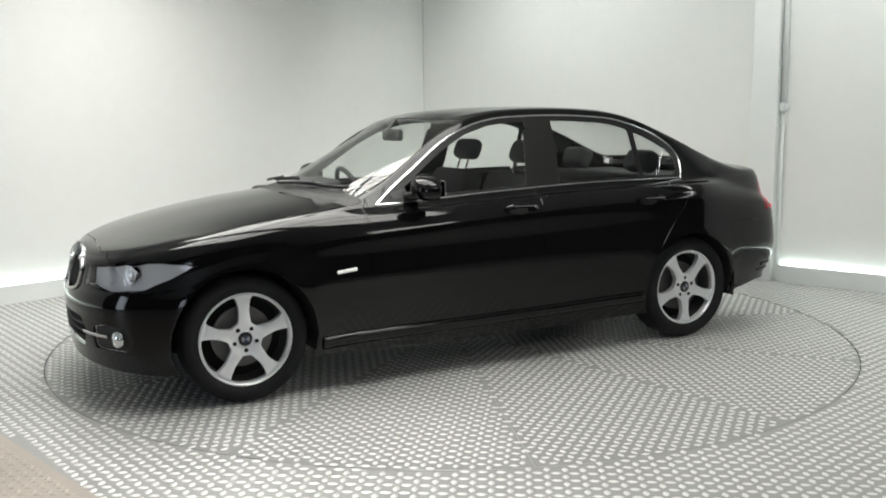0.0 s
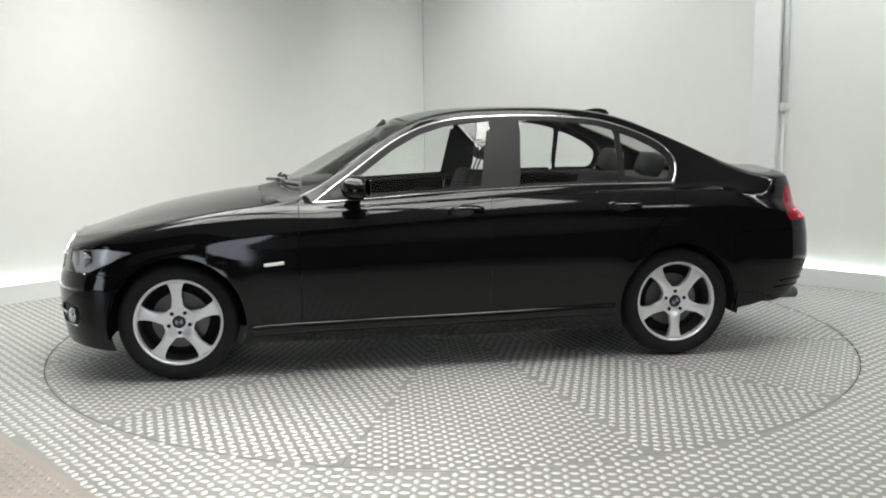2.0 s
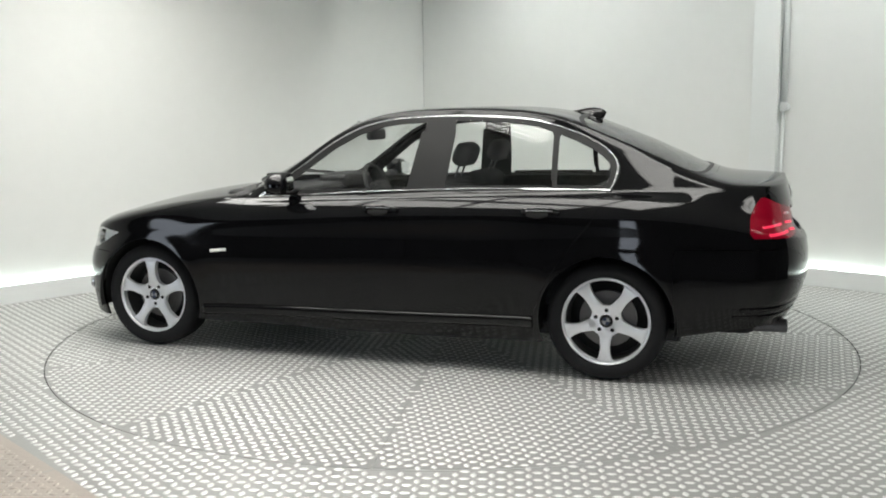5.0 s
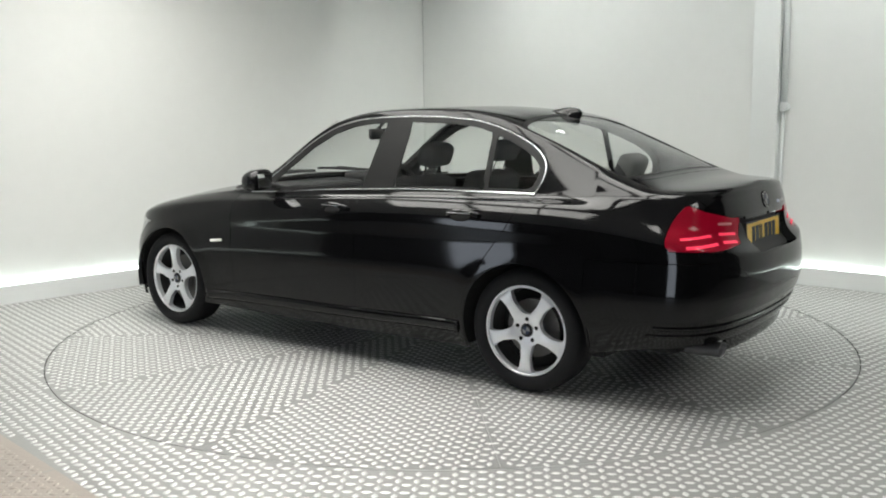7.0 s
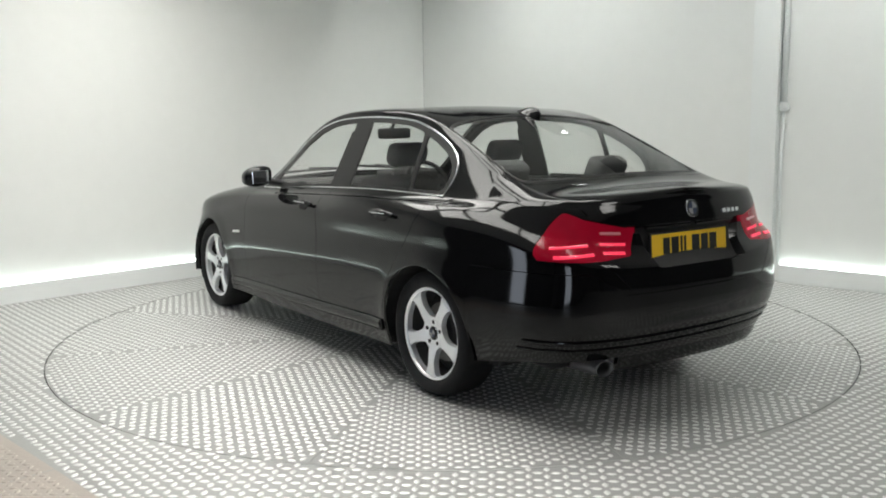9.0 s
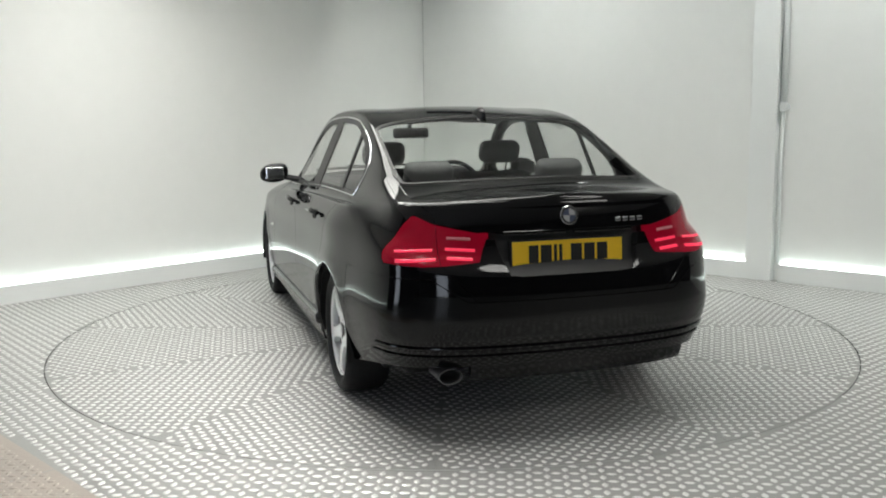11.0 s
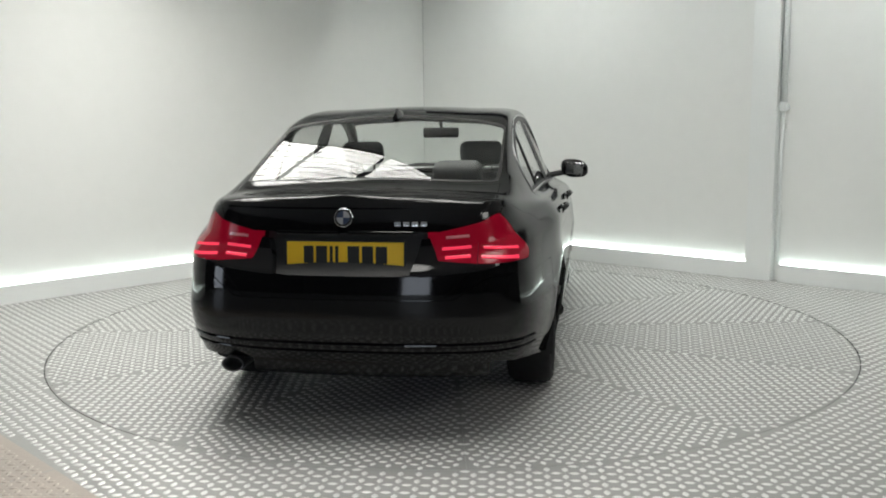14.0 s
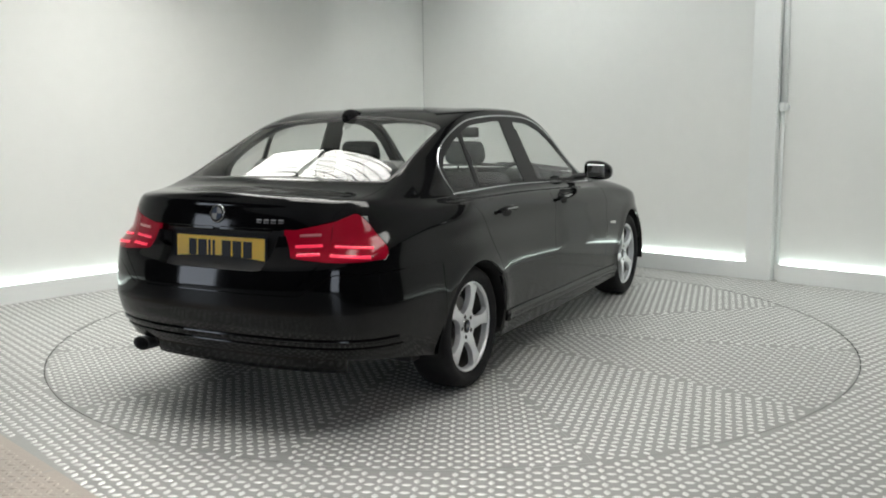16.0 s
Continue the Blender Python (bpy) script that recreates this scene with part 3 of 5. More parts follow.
TAIL_LAMP = [(0.365, 0.880), (0.41, 0.772), (0.57, 0.760), (0.70, 0.757), (0.80, 0.760), (0.825, 0.80), (0.825, 0.885), (0.80, 0.930), (0.72, 0.965), (0.65, 0.962), (0.585, 0.928), (0.50, 0.908)]

screen_low = curve((6.0, 0.735), (6.3, 0.775), (7.0, 0.865), (8.0, 0.895))
screen_top = curve((6.0, 0.03), (6.3, 0.065), (7.0, 0.115), (8.0, 0.125))
back_top = curve((6.0, -1.23), (6.3, -1.20), (7.0, -1.15), (8.0, -1.135))
back_low = curve((6.0, -1.84), (6.3, -1.90), (7.0, -1.935), (8.0, -1.95))
bonnet_back = curve((5.0, 0.80), (6.0, 0.84), (7.0, 0.945), (8.0, 0.985))
rear_door_edge = curve((0.0, -1.0), (0.30, -1.0), (0.45, -1.045), (0.60, -1.125), (0.72, -1.21), (0.85, -1.31), (0.97, -1.36), (1.1, -1.38))

FIELDS = {
    "arch_front": lambda p, n, v: np.where(p[:, 1] > 0.4, ARCH[0] - np.hypot(p[:, 0] - WHEELS_X[0], p[:, 2] - 0.312), -1),
    "arch_rear": lambda p, n, v: np.where(p[:, 1] > 0.4, ARCH[1] - np.hypot(p[:, 0] - WHEELS_X[1], p[:, 2] - 0.312), -1),
    "opening": lambda p, n, v: np.where((v > 4.2) & (v < 6.4), polygon_field(p[:, 0], p[:, 2], OPENING), -1),
    "glass_front": lambda p, n, v: np.where((v > 4.2) & (v < 6.4), polygon_field(p[:, 0], p[:, 2], WINDOW_FRONT), -1),
    "glass_rear": lambda p, n, v: np.where((v > 4.2) & (v < 6.4), polygon_field(p[:, 0], p[:, 2], WINDOW_REAR), -1),
    "glass_quarter": lambda p, n, v: np.where((v > 4.2) & (v < 6.4), polygon_field(p[:, 0], p[:, 2], WINDOW_QUARTER), -1),
    "screen": lambda p, n, v: np.minimum(np.minimum(screen_low(v) - n, n - screen_top(v)), (v - 6.14) * 0.5),
    "screen_glass": lambda p, n, v: np.minimum(np.minimum(screen_low(v) - 0.03 - n, n - screen_top(v) - 0.03), (v - 6.20) * 0.5),
    "back": lambda p, n, v: np.minimum(np.minimum(back_top(v) - n, n - back_low(v)), (v - 6.13) * 0.5),
    "back_glass": lambda p, n, v: np.minimum(np.minimum(back_top(v) - 0.028 - n, n - back_low(v) - 0.02), (v - 6.19) * 0.5),
    "headlamp": lambda p, n, v: np.where(p[:, 0] > 1.5, polygon_field(p[:, 1], p[:, 2], HEADLAMP), -1),
    "tail_lamp": lambda p, n, v: np.where(p[:, 0] < -1.85, np.minimum(polygon_field(p[:, 1], p[:, 2], TAIL_LAMP), -2.072 - 3.2 * np.clip(p[:, 2] - 0.845, 0, 1) ** 1.9 - 5.0 * np.clip(0.80 - p[:, 2], 0, 1) ** 1.8 - p[:, 0]), -1),
    "lid_edge": lambda p, n, v: np.where(p[:, 0] < -1.7, 0.575 + 0.05 * np.clip((p[:, 2] - 0.95) / 0.06, 0, 1) - 0.13 * np.clip((0.76 - p[:, 2]) / 0.14, 0, 1) - p[:, 1], -1),
    "lid_low": lambda p, n, v: np.where(p[:, 0] < -1.7, p[:, 2] - 0.612, -1),
    "recess": lambda p, n, v: np.where(p[:, 0] < -2.0, polygon_field(p[:, 1], p[:, 2], [(-0.4, 0.885), (0.345, 0.885), (0.295, 0.712), (-0.4, 0.712)]), -1),
    "lid_front": lambda p, n, v: back_low(np.maximum(v, 6.0)) - 0.035 - n,
    "bumper_rear": lambda p, n, v: np.where(p[:, 0] < -1.5, np.minimum(0.705 - 0.10 * np.clip((0.62 - p[:, 1]) / 0.15, 0, 1) - p[:, 2], -1.715 - p[:, 0]), -1),
    "bumper_front": lambda p, n, v: np.where(p[:, 0] > 1.5, np.minimum(0.578 - p[:, 2], p[:, 0] - 1.66), -1),
    "bonnet_side": lambda p, n, v: np.where(n > 0.6, v - 5.62, -1),
    "bonnet_back": lambda p, n, v: n - bonnet_back(np.maximum(v, 5)),
    "bonnet_front": lambda p, n, v: np.where(n > 1.2, 2.075 - n, 1),
    "door_front": lambda p, n, v: 0.738 - p[:, 0] - 0.02 * np.clip(0.6 - p[:, 2], 0, 1),
    "door_mid": lambda p, n, v: p[:, 0] + 0.298 - 0.05 * np.clip(0.55 - p[:, 2], 0, 0.3),
    "door_back": lambda p, n, v: p[:, 0] - rear_door_edge(p[:, 2]),
    "sill": lambda p, n, v: p[:, 2] - 0.272,
    "door_top": lambda p, n, v: 5.0 - v,
    "grille": lambda p, n, v: np.where(p[:, 0] > 1.9, polygon_field(p[:, 1], p[:, 2], [(0.035, 0.535), (0.03, 0.665), (0.09, 0.690), (0.24, 0.682), (0.285, 0.640), (0.25, 0.55), (0.13, 0.522)]), -1),
    "intake": lambda p, n, v: np.where(p[:, 0] > 1.9, polygon_field(p[:, 1], p[:, 2], [(-0.1, 0.275), (-0.1, 0.42), (0.36, 0.42), (0.42, 0.36), (0.38, 0.275)]), -1),
    "fog": lambda p, n, v: np.where(p[:, 0] > 1.7, polygon_field(p[:, 1], p[:, 2], [(0.50, 0.285), (0.50, 0.385), (0.60, 0.41), (0.72, 0.395), (0.735, 0.33), (0.69, 0.285)]), -1),
}
CUT_ORDER = ["arch_front", "arch_rear", "opening", "glass_front", "glass_rear", "glass_quarter", "screen", "screen_glass", "back", "back_glass", "headlamp", "tail_lamp",
             "lid_edge", "lid_low", "recess", "lid_front", "bumper_rear", "bumper_front", "bonnet_side", "bonnet_back", "bonnet_front", "door_front", "door_mid", "door_back", "sill", "door_top", "grille", "intake", "fog"]
# where a panel line runs at all
ONLY = {
    "lid_edge": lambda p, n, v: (n < -1.85) & (p[:, 2] > 0.6),
    "lid_low": lambda p, n, v: (p[:, 0] < -2.0) & (p[:, 1] < 0.5),
    "recess": lambda p, n, v: np.where(p[:, 0] < -2.0, polygon_field(p[:, 1], p[:, 2], [(-0.4, 0.885), (0.345, 0.885), (0.295, 0.712), (-0.4, 0.712)]), -1),
    "lid_front": lambda p, n, v: (v > 6.0) & (p[:, 1] < 0.66),
    "bonnet_side": lambda p, n, v: (n > 0.78) & (n < 2.09),
    "bonnet_back": lambda p, n, v: (v > 5.55) & (n > 0.6),
    "bonnet_front": lambda p, n, v: (v > 5.55),
    "door_front": lambda p, n, v: (v < 5.1) & (p[:, 2] > 0.26),
    "door_mid": lambda p, n, v: (v < 5.1) & (p[:, 2] > 0.26),
    "door_back": lambda p, n, v: (v < 5.1) & (p[:, 2] > 0.26) & (p[:, 0] < -0.8),
    "sill": lambda p, n, v: (p[:, 0] > -1.1) & (p[:, 0] < 0.8),
    "door_top": lambda p, n, v: (p[:, 0] > -1.42) & (p[:, 0] < 0.76),
}


def cut(bm, name):
    """Cut the flat (n, v) sheet along the zero line of a field."""
    f, only = FIELDS[name], ONLY.get(name)
    bm.verts.ensure_lookup_table()
    bm.verts.index_update()
    co = np.array([v.co[:2] for v in bm.verts])
    P = body_point(co[:, 0], co[:, 1])
    val = f(P, co[:, 0], co[:, 1])
    ok = only(P, co[:, 0], co[:, 1]) if only else np.ones(len(co), bool)
    val = np.where(np.abs(val) < 1e-5, 1e-5, val)
    edges = [e for e in bm.edges if val[e.verts[0].index] * val[e.verts[1].index] < 0 and (ok[e.verts[0].index] or ok[e.verts[1].index])]
    if not edges:
        return
    a = np.array([co[e.verts[0].index] for e in edges])
    b = np.array([co[e.verts[1].index] for e in edges])
    sa = np.array([val[e.verts[0].index] for e in edges]) > 0
    lo, hi = np.zeros(len(edges)), np.ones(len(edges))
    for _ in range(14):
        mid = (lo + hi) / 2
        q = a + (b - a) * mid[:, None]
        same = (f(body_point(q[:, 0], q[:, 1]), q[:, 0], q[:, 1]) > 0) == sa
        lo, hi = np.where(same, mid, lo), np.where(same, hi, mid)
    t = np.clip((lo + hi) / 2, 0.002, 0.998)
    made, faces = set(), set()
    for e, k in zip(edges, t):
        faces.update(e.link_faces)
        _, v = bmesh.utils.edge_split(e, e.verts[0], float(k))
        made.add(v)
    for face in faces:
        on = [v for v in face.verts if v in made]
        if len(on) == 2:
            ring = list(face.verts)
            d = abs(ring.index(on[0]) - ring.index(on[1]))
            if d not in (1, len(ring) - 1):
                bmesh.utils.face_split(face, on[0], on[1])
        elif len(on) == 4:
            out = bmesh.utils.face_split(face, on[0], on[1])
            for g in (face, out[0] if out else None):
                if g is not None and g.is_valid and on[2] in g.verts[:] and on[3] in g.verts[:]:
                    try:
                        bmesh.utils.face_split(g, on[2], on[3])
                    except ValueError:
                        pass


def body_sheet():
    bm = bmesh.new()
    ends_f = NOSE - (NOSE - 1.2) * (1 - np.sin(np.linspace(0, math.pi / 2, 44)))
    ends_r = TAIL + (-1.3 - TAIL) * (1 - np.sin(np.linspace(0, math.pi / 2, 52)))
    ns = np.concatenate([ends_r[::-1], np.linspace(-1.3, 1.2, 102)[1:-1], ends_f])
    vs = np.linspace(0, 8, 8 * 8 + 1)
    grid = [[bm.verts.new((n, v, 0)) for v in vs] for n in ns]
    for i in range(len(ns) - 1):
        for j in range(len(vs) - 1):
            bm.faces.new((grid[i][j], grid[i + 1][j], grid[i + 1][j + 1], grid[i][j + 1]))
    for name in CUT_ORDER:
        cut(bm, name)
    return bm


def region_names(bm):
    """Which panel each face belongs to."""
    faces = list(bm.faces)
    c = np.array([f.calc_center_median()[:2] for f in faces])
    n, v = c[:, 0], c[:, 1]
    P = body_point(n, v)
    F = {k: f(P, n, v) > 0 for k, f in FIELDS.items()}
    out = np.full(len(faces), "shell", dtype=object)
    below = F["door_top"]
    out[below & F["sill"] & F["door_front"] & F["door_mid"]] = "front_door"
    out[below & F["sill"] & ~F["door_mid"] & F["door_back"]] = "rear_door"
    out[below & ~F["door_front"] & (P[:, 0] > 0.7)] = "wing"
    out[(P[:, 0] > 0.7) & (v >= 5) & (v < 5.62) & (n > 0.7)] = "wing"
    out[F["bonnet_side"] & F["bonnet_back"] & (n > 0.7)] = "bonnet"
    out[(v > 5.62) & ~F["bonnet_back"] & ~F["screen"] & (n > 0.72)] = "cowl"
    out[F["bonnet_side"] & ~F["bonnet_front"]] = "bumper_front"
    out[(P[:, 0] > 1.95) & (out == "wing")] = "bumper_front"
    out[F["lid_edge"] & F["lid_low"] & F["lid_front"] & (n < -1.7)] = "boot_lid"
    out[F["recess"]] = "recess"
    out[F["bumper_rear"]] = "bumper_rear"
    out[(out == "shell") & (P[:, 0] < -2.2) & (P[:, 2] < 0.612)] = "bumper_rear"
    out[F["bumper_front"]] = "bumper_front"
    out[F["headlamp"]] = "headlamp"
    out[F["tail_lamp"] & F["lid_edge"]] = "lid_lamp"
    out[F["tail_lamp"] & ~F["lid_edge"]] = "tail_lamp"
    out[F["grille"]] = "grille"
    out[F["intake"]] = "intake"
    out[F["fog"]] = "fog"
    out[F["opening"]] = "window_trim"
    out[F["glass_front"]] = "glass_front"
    out[F["glass_rear"]] = "glass_rear"
    out[F["glass_quarter"]] = "glass_quarter"
    out[F["screen"]] = "screen_edge"
    out[F["screen_glass"]] = "screen"
    out[F["back"]] = "back_edge"
    out[F["back_glass"]] = "back"
    out[F["arch_front"] | F["arch_rear"]] = "none"
    return faces, out


def even_sheet(P, top, base=None):
    """Draws a pane's points onto one gently bent sheet, fitted to the base points: height over the plan for screens, width over the side view for side windows."""
    terms = [(0, 0), (1, 0), (2, 0), (0, 2), (1, 2), (2, 2), (0, 4)] if top else [(0, 0), (1, 0), (2, 0), (3, 0), (0, 1), (0, 2)]
    k = 2 if top else 1
    base = P if base is None else base
    mid = base.mean(0)

    def plan(Q):
        return Q[:, 0] - mid[0], Q[:, 1] if top else Q[:, 2] - mid[2]
    a, b = plan(base)
    w = np.linalg.lstsq(np.stack([a ** i * b ** j for i, j in terms], 1), base[:, k], rcond=None)[0]
    a, b = plan(P)
    out = P.copy()
    out[:, k] = sum(c * a ** i * b ** j for c, (i, j) in zip(w, terms))
    da = sum(c * i * a ** max(i - 1, 0) * b ** j for c, (i, j) in zip(w, terms))
    db = sum(c * j * a ** i * b ** max(j - 1, 0) for c, (i, j) in zip(w, terms))
    N = np.stack([-da, -db, 1 + 0 * a], 1) if top else np.stack([-da, 1 + 0 * a, -db], 1)
    return out, N / np.linalg.norm(N, axis=1)[:, None]


def panel(sheet, faces, names, wanted, both, gap=0.002, lip=0.014, side=1, sink=0.0):
    """A panel of the body in space, its rim drawn in for the gap and turned inwards for its thickness."""
    picked = [f for f, r in zip(faces, names) if r == wanted]
    verts = list({v for f in picked for v in f.verts})
    co = np.array([v.co[:2] for v in verts])
    if not len(verts):
        return bmesh.new()
    P = body_point(co[:, 0], co[:, 1])
    N = body_normal(co[:, 0], co[:, 1])
    if wanted in ("screen", "back"):
        P, N = even_sheet(P, True)
    elif wanted.startswith("glass_"):
        around = np.array([v.co[:2] for v in {v for f, r in zip(faces, names) if r.startswith("glass_") for v in f.verts}])
        P, N = even_sheet(P, False, body_point(around[:, 0], around[:, 1]))
    index = {v: i for i, v in enumerate(verts)}
    bm = bmesh.new()
    layer = bm.verts.layers.float_vector.new("true_normal")
    for s in ((1, -1) if both else (side,)):
        vs = [bm.verts.new((p[0], p[1] * s, p[2])) for p in P]
        for v, m in zip(vs, N):
            v[layer] = Vector((m[0], m[1] * s, m[2]))
        for f in picked:
            loop = [vs[index[v]] for v in f.verts]
            try:
                bm.faces.new(loop if s < 0 else loop[::-1])
            except ValueError:
                pass
    bmesh.ops.remove_doubles(bm, verts=bm.verts, dist=0.0002)
    bmesh.ops.dissolve_degenerate(bm, dist=0.0001, edges=bm.edges)
    bmesh.ops.recalc_face_normals(bm, faces=bm.faces)
    bm.normal_update()
    # outward normals point away from the car's inside
    flip = sum((f.calc_center_median() - Vector((f.calc_center_median().x * 0.85, 0, 0.55))).dot(f.normal) * f.calc_area() for f in bm.faces) < 0
    if flip:
        bmesh.ops.reverse_faces(bm, faces=bm.faces)
        bm.normal_update()
    for f in bm.faces:
        f.smooth = True
    if sink:
        for v in bm.verts:
            v.co -= v.normal * sink
    rim = [e for e in bm.edges if e.is_boundary]
    move = {}
    for e in rim:
        f = e.link_faces[0]
        mid = (e.verts[0].co + e.verts[1].co) / 2
        d = (e.verts[1].co - e.verts[0].co).cross(f.normal)
        if d.length < 1e-9:
            continue
        d.normalize()
        if d.dot(f.calc_center_median() - mid) < 0:
            d = -d
        for v in e.verts:
            move[v] = move.get(v, Vector()) + d
    normal = {v: v.normal.copy() for v in move}
    for v, d in move.items():
        if d.length > 1e-6:
            v.co += d.normalized() * gap
    if lip:
        out = bmesh.ops.extrude_edge_only(bm, edges=rim)
        for g in out["geom"]:
            if isinstance(g, bmesh.types.BMVert):
                for e in g.link_edges:
                    o = e.other_vert(g)
                    if o in normal:
                        g.co -= normal[o] * lip
                        break
        for e in rim:
            e.smooth = False
    return bm


def arc_band(points, width, thick, out):
    """A flat bar that follows a line of points; out gives its outward way at each point."""
    bm = bmesh.new()
    rings = []
    for i, p in enumerate(points):
        t = (points[min(i + 1, len(points) - 1)] - points[max(i - 1, 0)]).normalized()
        o = out[i].normalized()
        s = t.cross(o).normalized()
        rings.append([bm.verts.new(p + s * a * width / 2 + o * b * thick) for a, b in ((-1, -0.6), (-1, 0.5), (-0.5, 1), (0.5, 1), (1, 0.5), (1, -0.6))])
    for a, b in zip(rings, rings[1:]):
        for i in range(6):
            bm.faces.new((a[i], a[(i + 1) % 6], b[(i + 1) % 6], b[i]))
    bm.faces.new(rings[0])
    bm.faces.new(rings[-1])
    bmesh.ops.recalc_face_normals(bm, faces=bm.faces)
    return bm


def surface_frame(n, v):
    """The place and outward normal on the half body."""
    p = [Vector(q) for q in body_point([n, n + 1e-3, n], [v, v, v + 1e-3])]
    nm = (p[1] - p[0]).cross(p[2] - p[0]).normalized()
    if nm.dot(p[0] - Vector((p[0].x * 0.85, 0, 0.55))) < 0:
        nm = -nm
    return p[0], nm


def find_v(x, z):
    """The row at which the body side at x reaches the height z."""
    lo, hi = 0.0, 6.9
    for _ in range(30):
        m = (lo + hi) / 2
        if body_point([x], [m])[0][2] < z:
            lo = m
        else:
            hi = m
    return (lo + hi) / 2


def on_side(x, z):
    return surface_frame(x, find_v(x, z))


def flip_y(bm):
    for v in bm.verts:
        v.co.y = -v.co.y
    bmesh.ops.reverse_faces(bm, faces=bm.faces)
    return bm


# ---- wheels ----
def rim_face():
    """The cast face of a five-spoke wheel: a dished disc with five openings."""
    R = 0.222
    bm = bmesh.new()
    radii = np.linspace(0.028, R, 26)
    steps = 150
    grid = [[bm.verts.new((r, 2 * math.pi * i / steps, 0)) for i in range(steps + 1)] for r in radii]
    for a, b in zip(grid, grid[1:]):
        for i in range(steps):
            bm.faces.new((a[i], a[i + 1], b[i + 1], b[i]))

    def hole(r, th):
        s = 2 * math.pi / 5
        w = s / 2 - np.abs((th % s) - s / 2)
        # half width of a spoke: slim at the hub, spread at the rim
        half = 0.0285 + 0.006 * np.clip((0.14 - r) / 0.05, 0, 1) + 0.014 * np.clip((r - 0.14) / 0.07, 0, 1) ** 1.6
        d = r * np.sin(np.clip(w, 0, 1.5)) - half
        k = 0.005
        a, b_, c = d, r - 0.086, 0.211 - r
        e = -k * np.log(np.exp(-a / k) + np.exp(-b_ / k) + np.exp(-c / k))
        return e + 0.004
    bm.verts.index_update()
    co = np.array([v.co[:2] for v in bm.verts])
    val = hole(co[:, 0], co[:, 1])
    edges = [e for e in bm.edges if val[e.verts[0].index] * val[e.verts[1].index] < 0]
    a = np.array([co[e.verts[0].index] for e in edges])
    b = np.array([co[e.verts[1].index] for e in edges])
    va, vb = np.array([val[e.verts[0].index] for e in edges]), np.array([val[e.verts[1].index] for e in edges])
    t = np.clip(va / (va - vb), 0.01, 0.99)
    made, faces = set(), set()
    for e, k in zip(edges, t):
        faces.update(e.link_faces)
        made.add(bmesh.utils.edge_split(e, e.verts[0], float(k))[1])
    for f in faces:
        on = [v for v in f.verts if v in made]
        if len(on) == 2:
            bmesh.utils.face_split(f, on[0], on[1])
    gone = []
    for f in bm.faces:
        c = f.calc_center_median()
        if hole(np.array([c.x]), np.array([c.y]))[0] > 0:
            gone.append(f)
    bmesh.ops.delete(bm, geom=gone, context="FACES")
    for v in bm.verts:
        r, th = v.co.x, v.co.y
        s = 2 * math.pi / 5
        w = s / 2 - abs((th % s) - s / 2)
        # spokes arch out from the hub and are crowned along their middle
        y = -0.026 * (1 - min(r / 0.2, 1)) ** 1.2 + 0.010 * math.sin(min(r / 0.2, 1) * math.pi) * max(0.0, 1 - (w * r / 0.036) ** 2) * min(max((r - 0.05) / 0.04, 0), 1)
        y -= 0.010 * max(0, (r - 0.205) / 0.017)
        v.co = (r * math.cos(th + math.pi / 2), y, r * math.sin(th + math.pi / 2))
    bmesh.ops.remove_doubles(bm, verts=bm.verts, dist=0.0004)
    bmesh.ops.recalc_face_normals(bm, faces=bm.faces)
    if sum(f.normal.y * f.calc_area() for f in bm.faces) < 0:
        bmesh.ops.reverse_faces(bm, faces=bm.faces)
    for f in bm.faces:
        f.smooth = True
    rim = [e for e in bm.edges if e.is_boundary]
    out = bmesh.ops.extrude_edge_only(bm, edges=rim)
    for g in out["geom"]:
        if isinstance(g, bmesh.types.BMVert):
            g.co.y -= 0.030
    for e in rim:
        e.smooth = False
    return bm


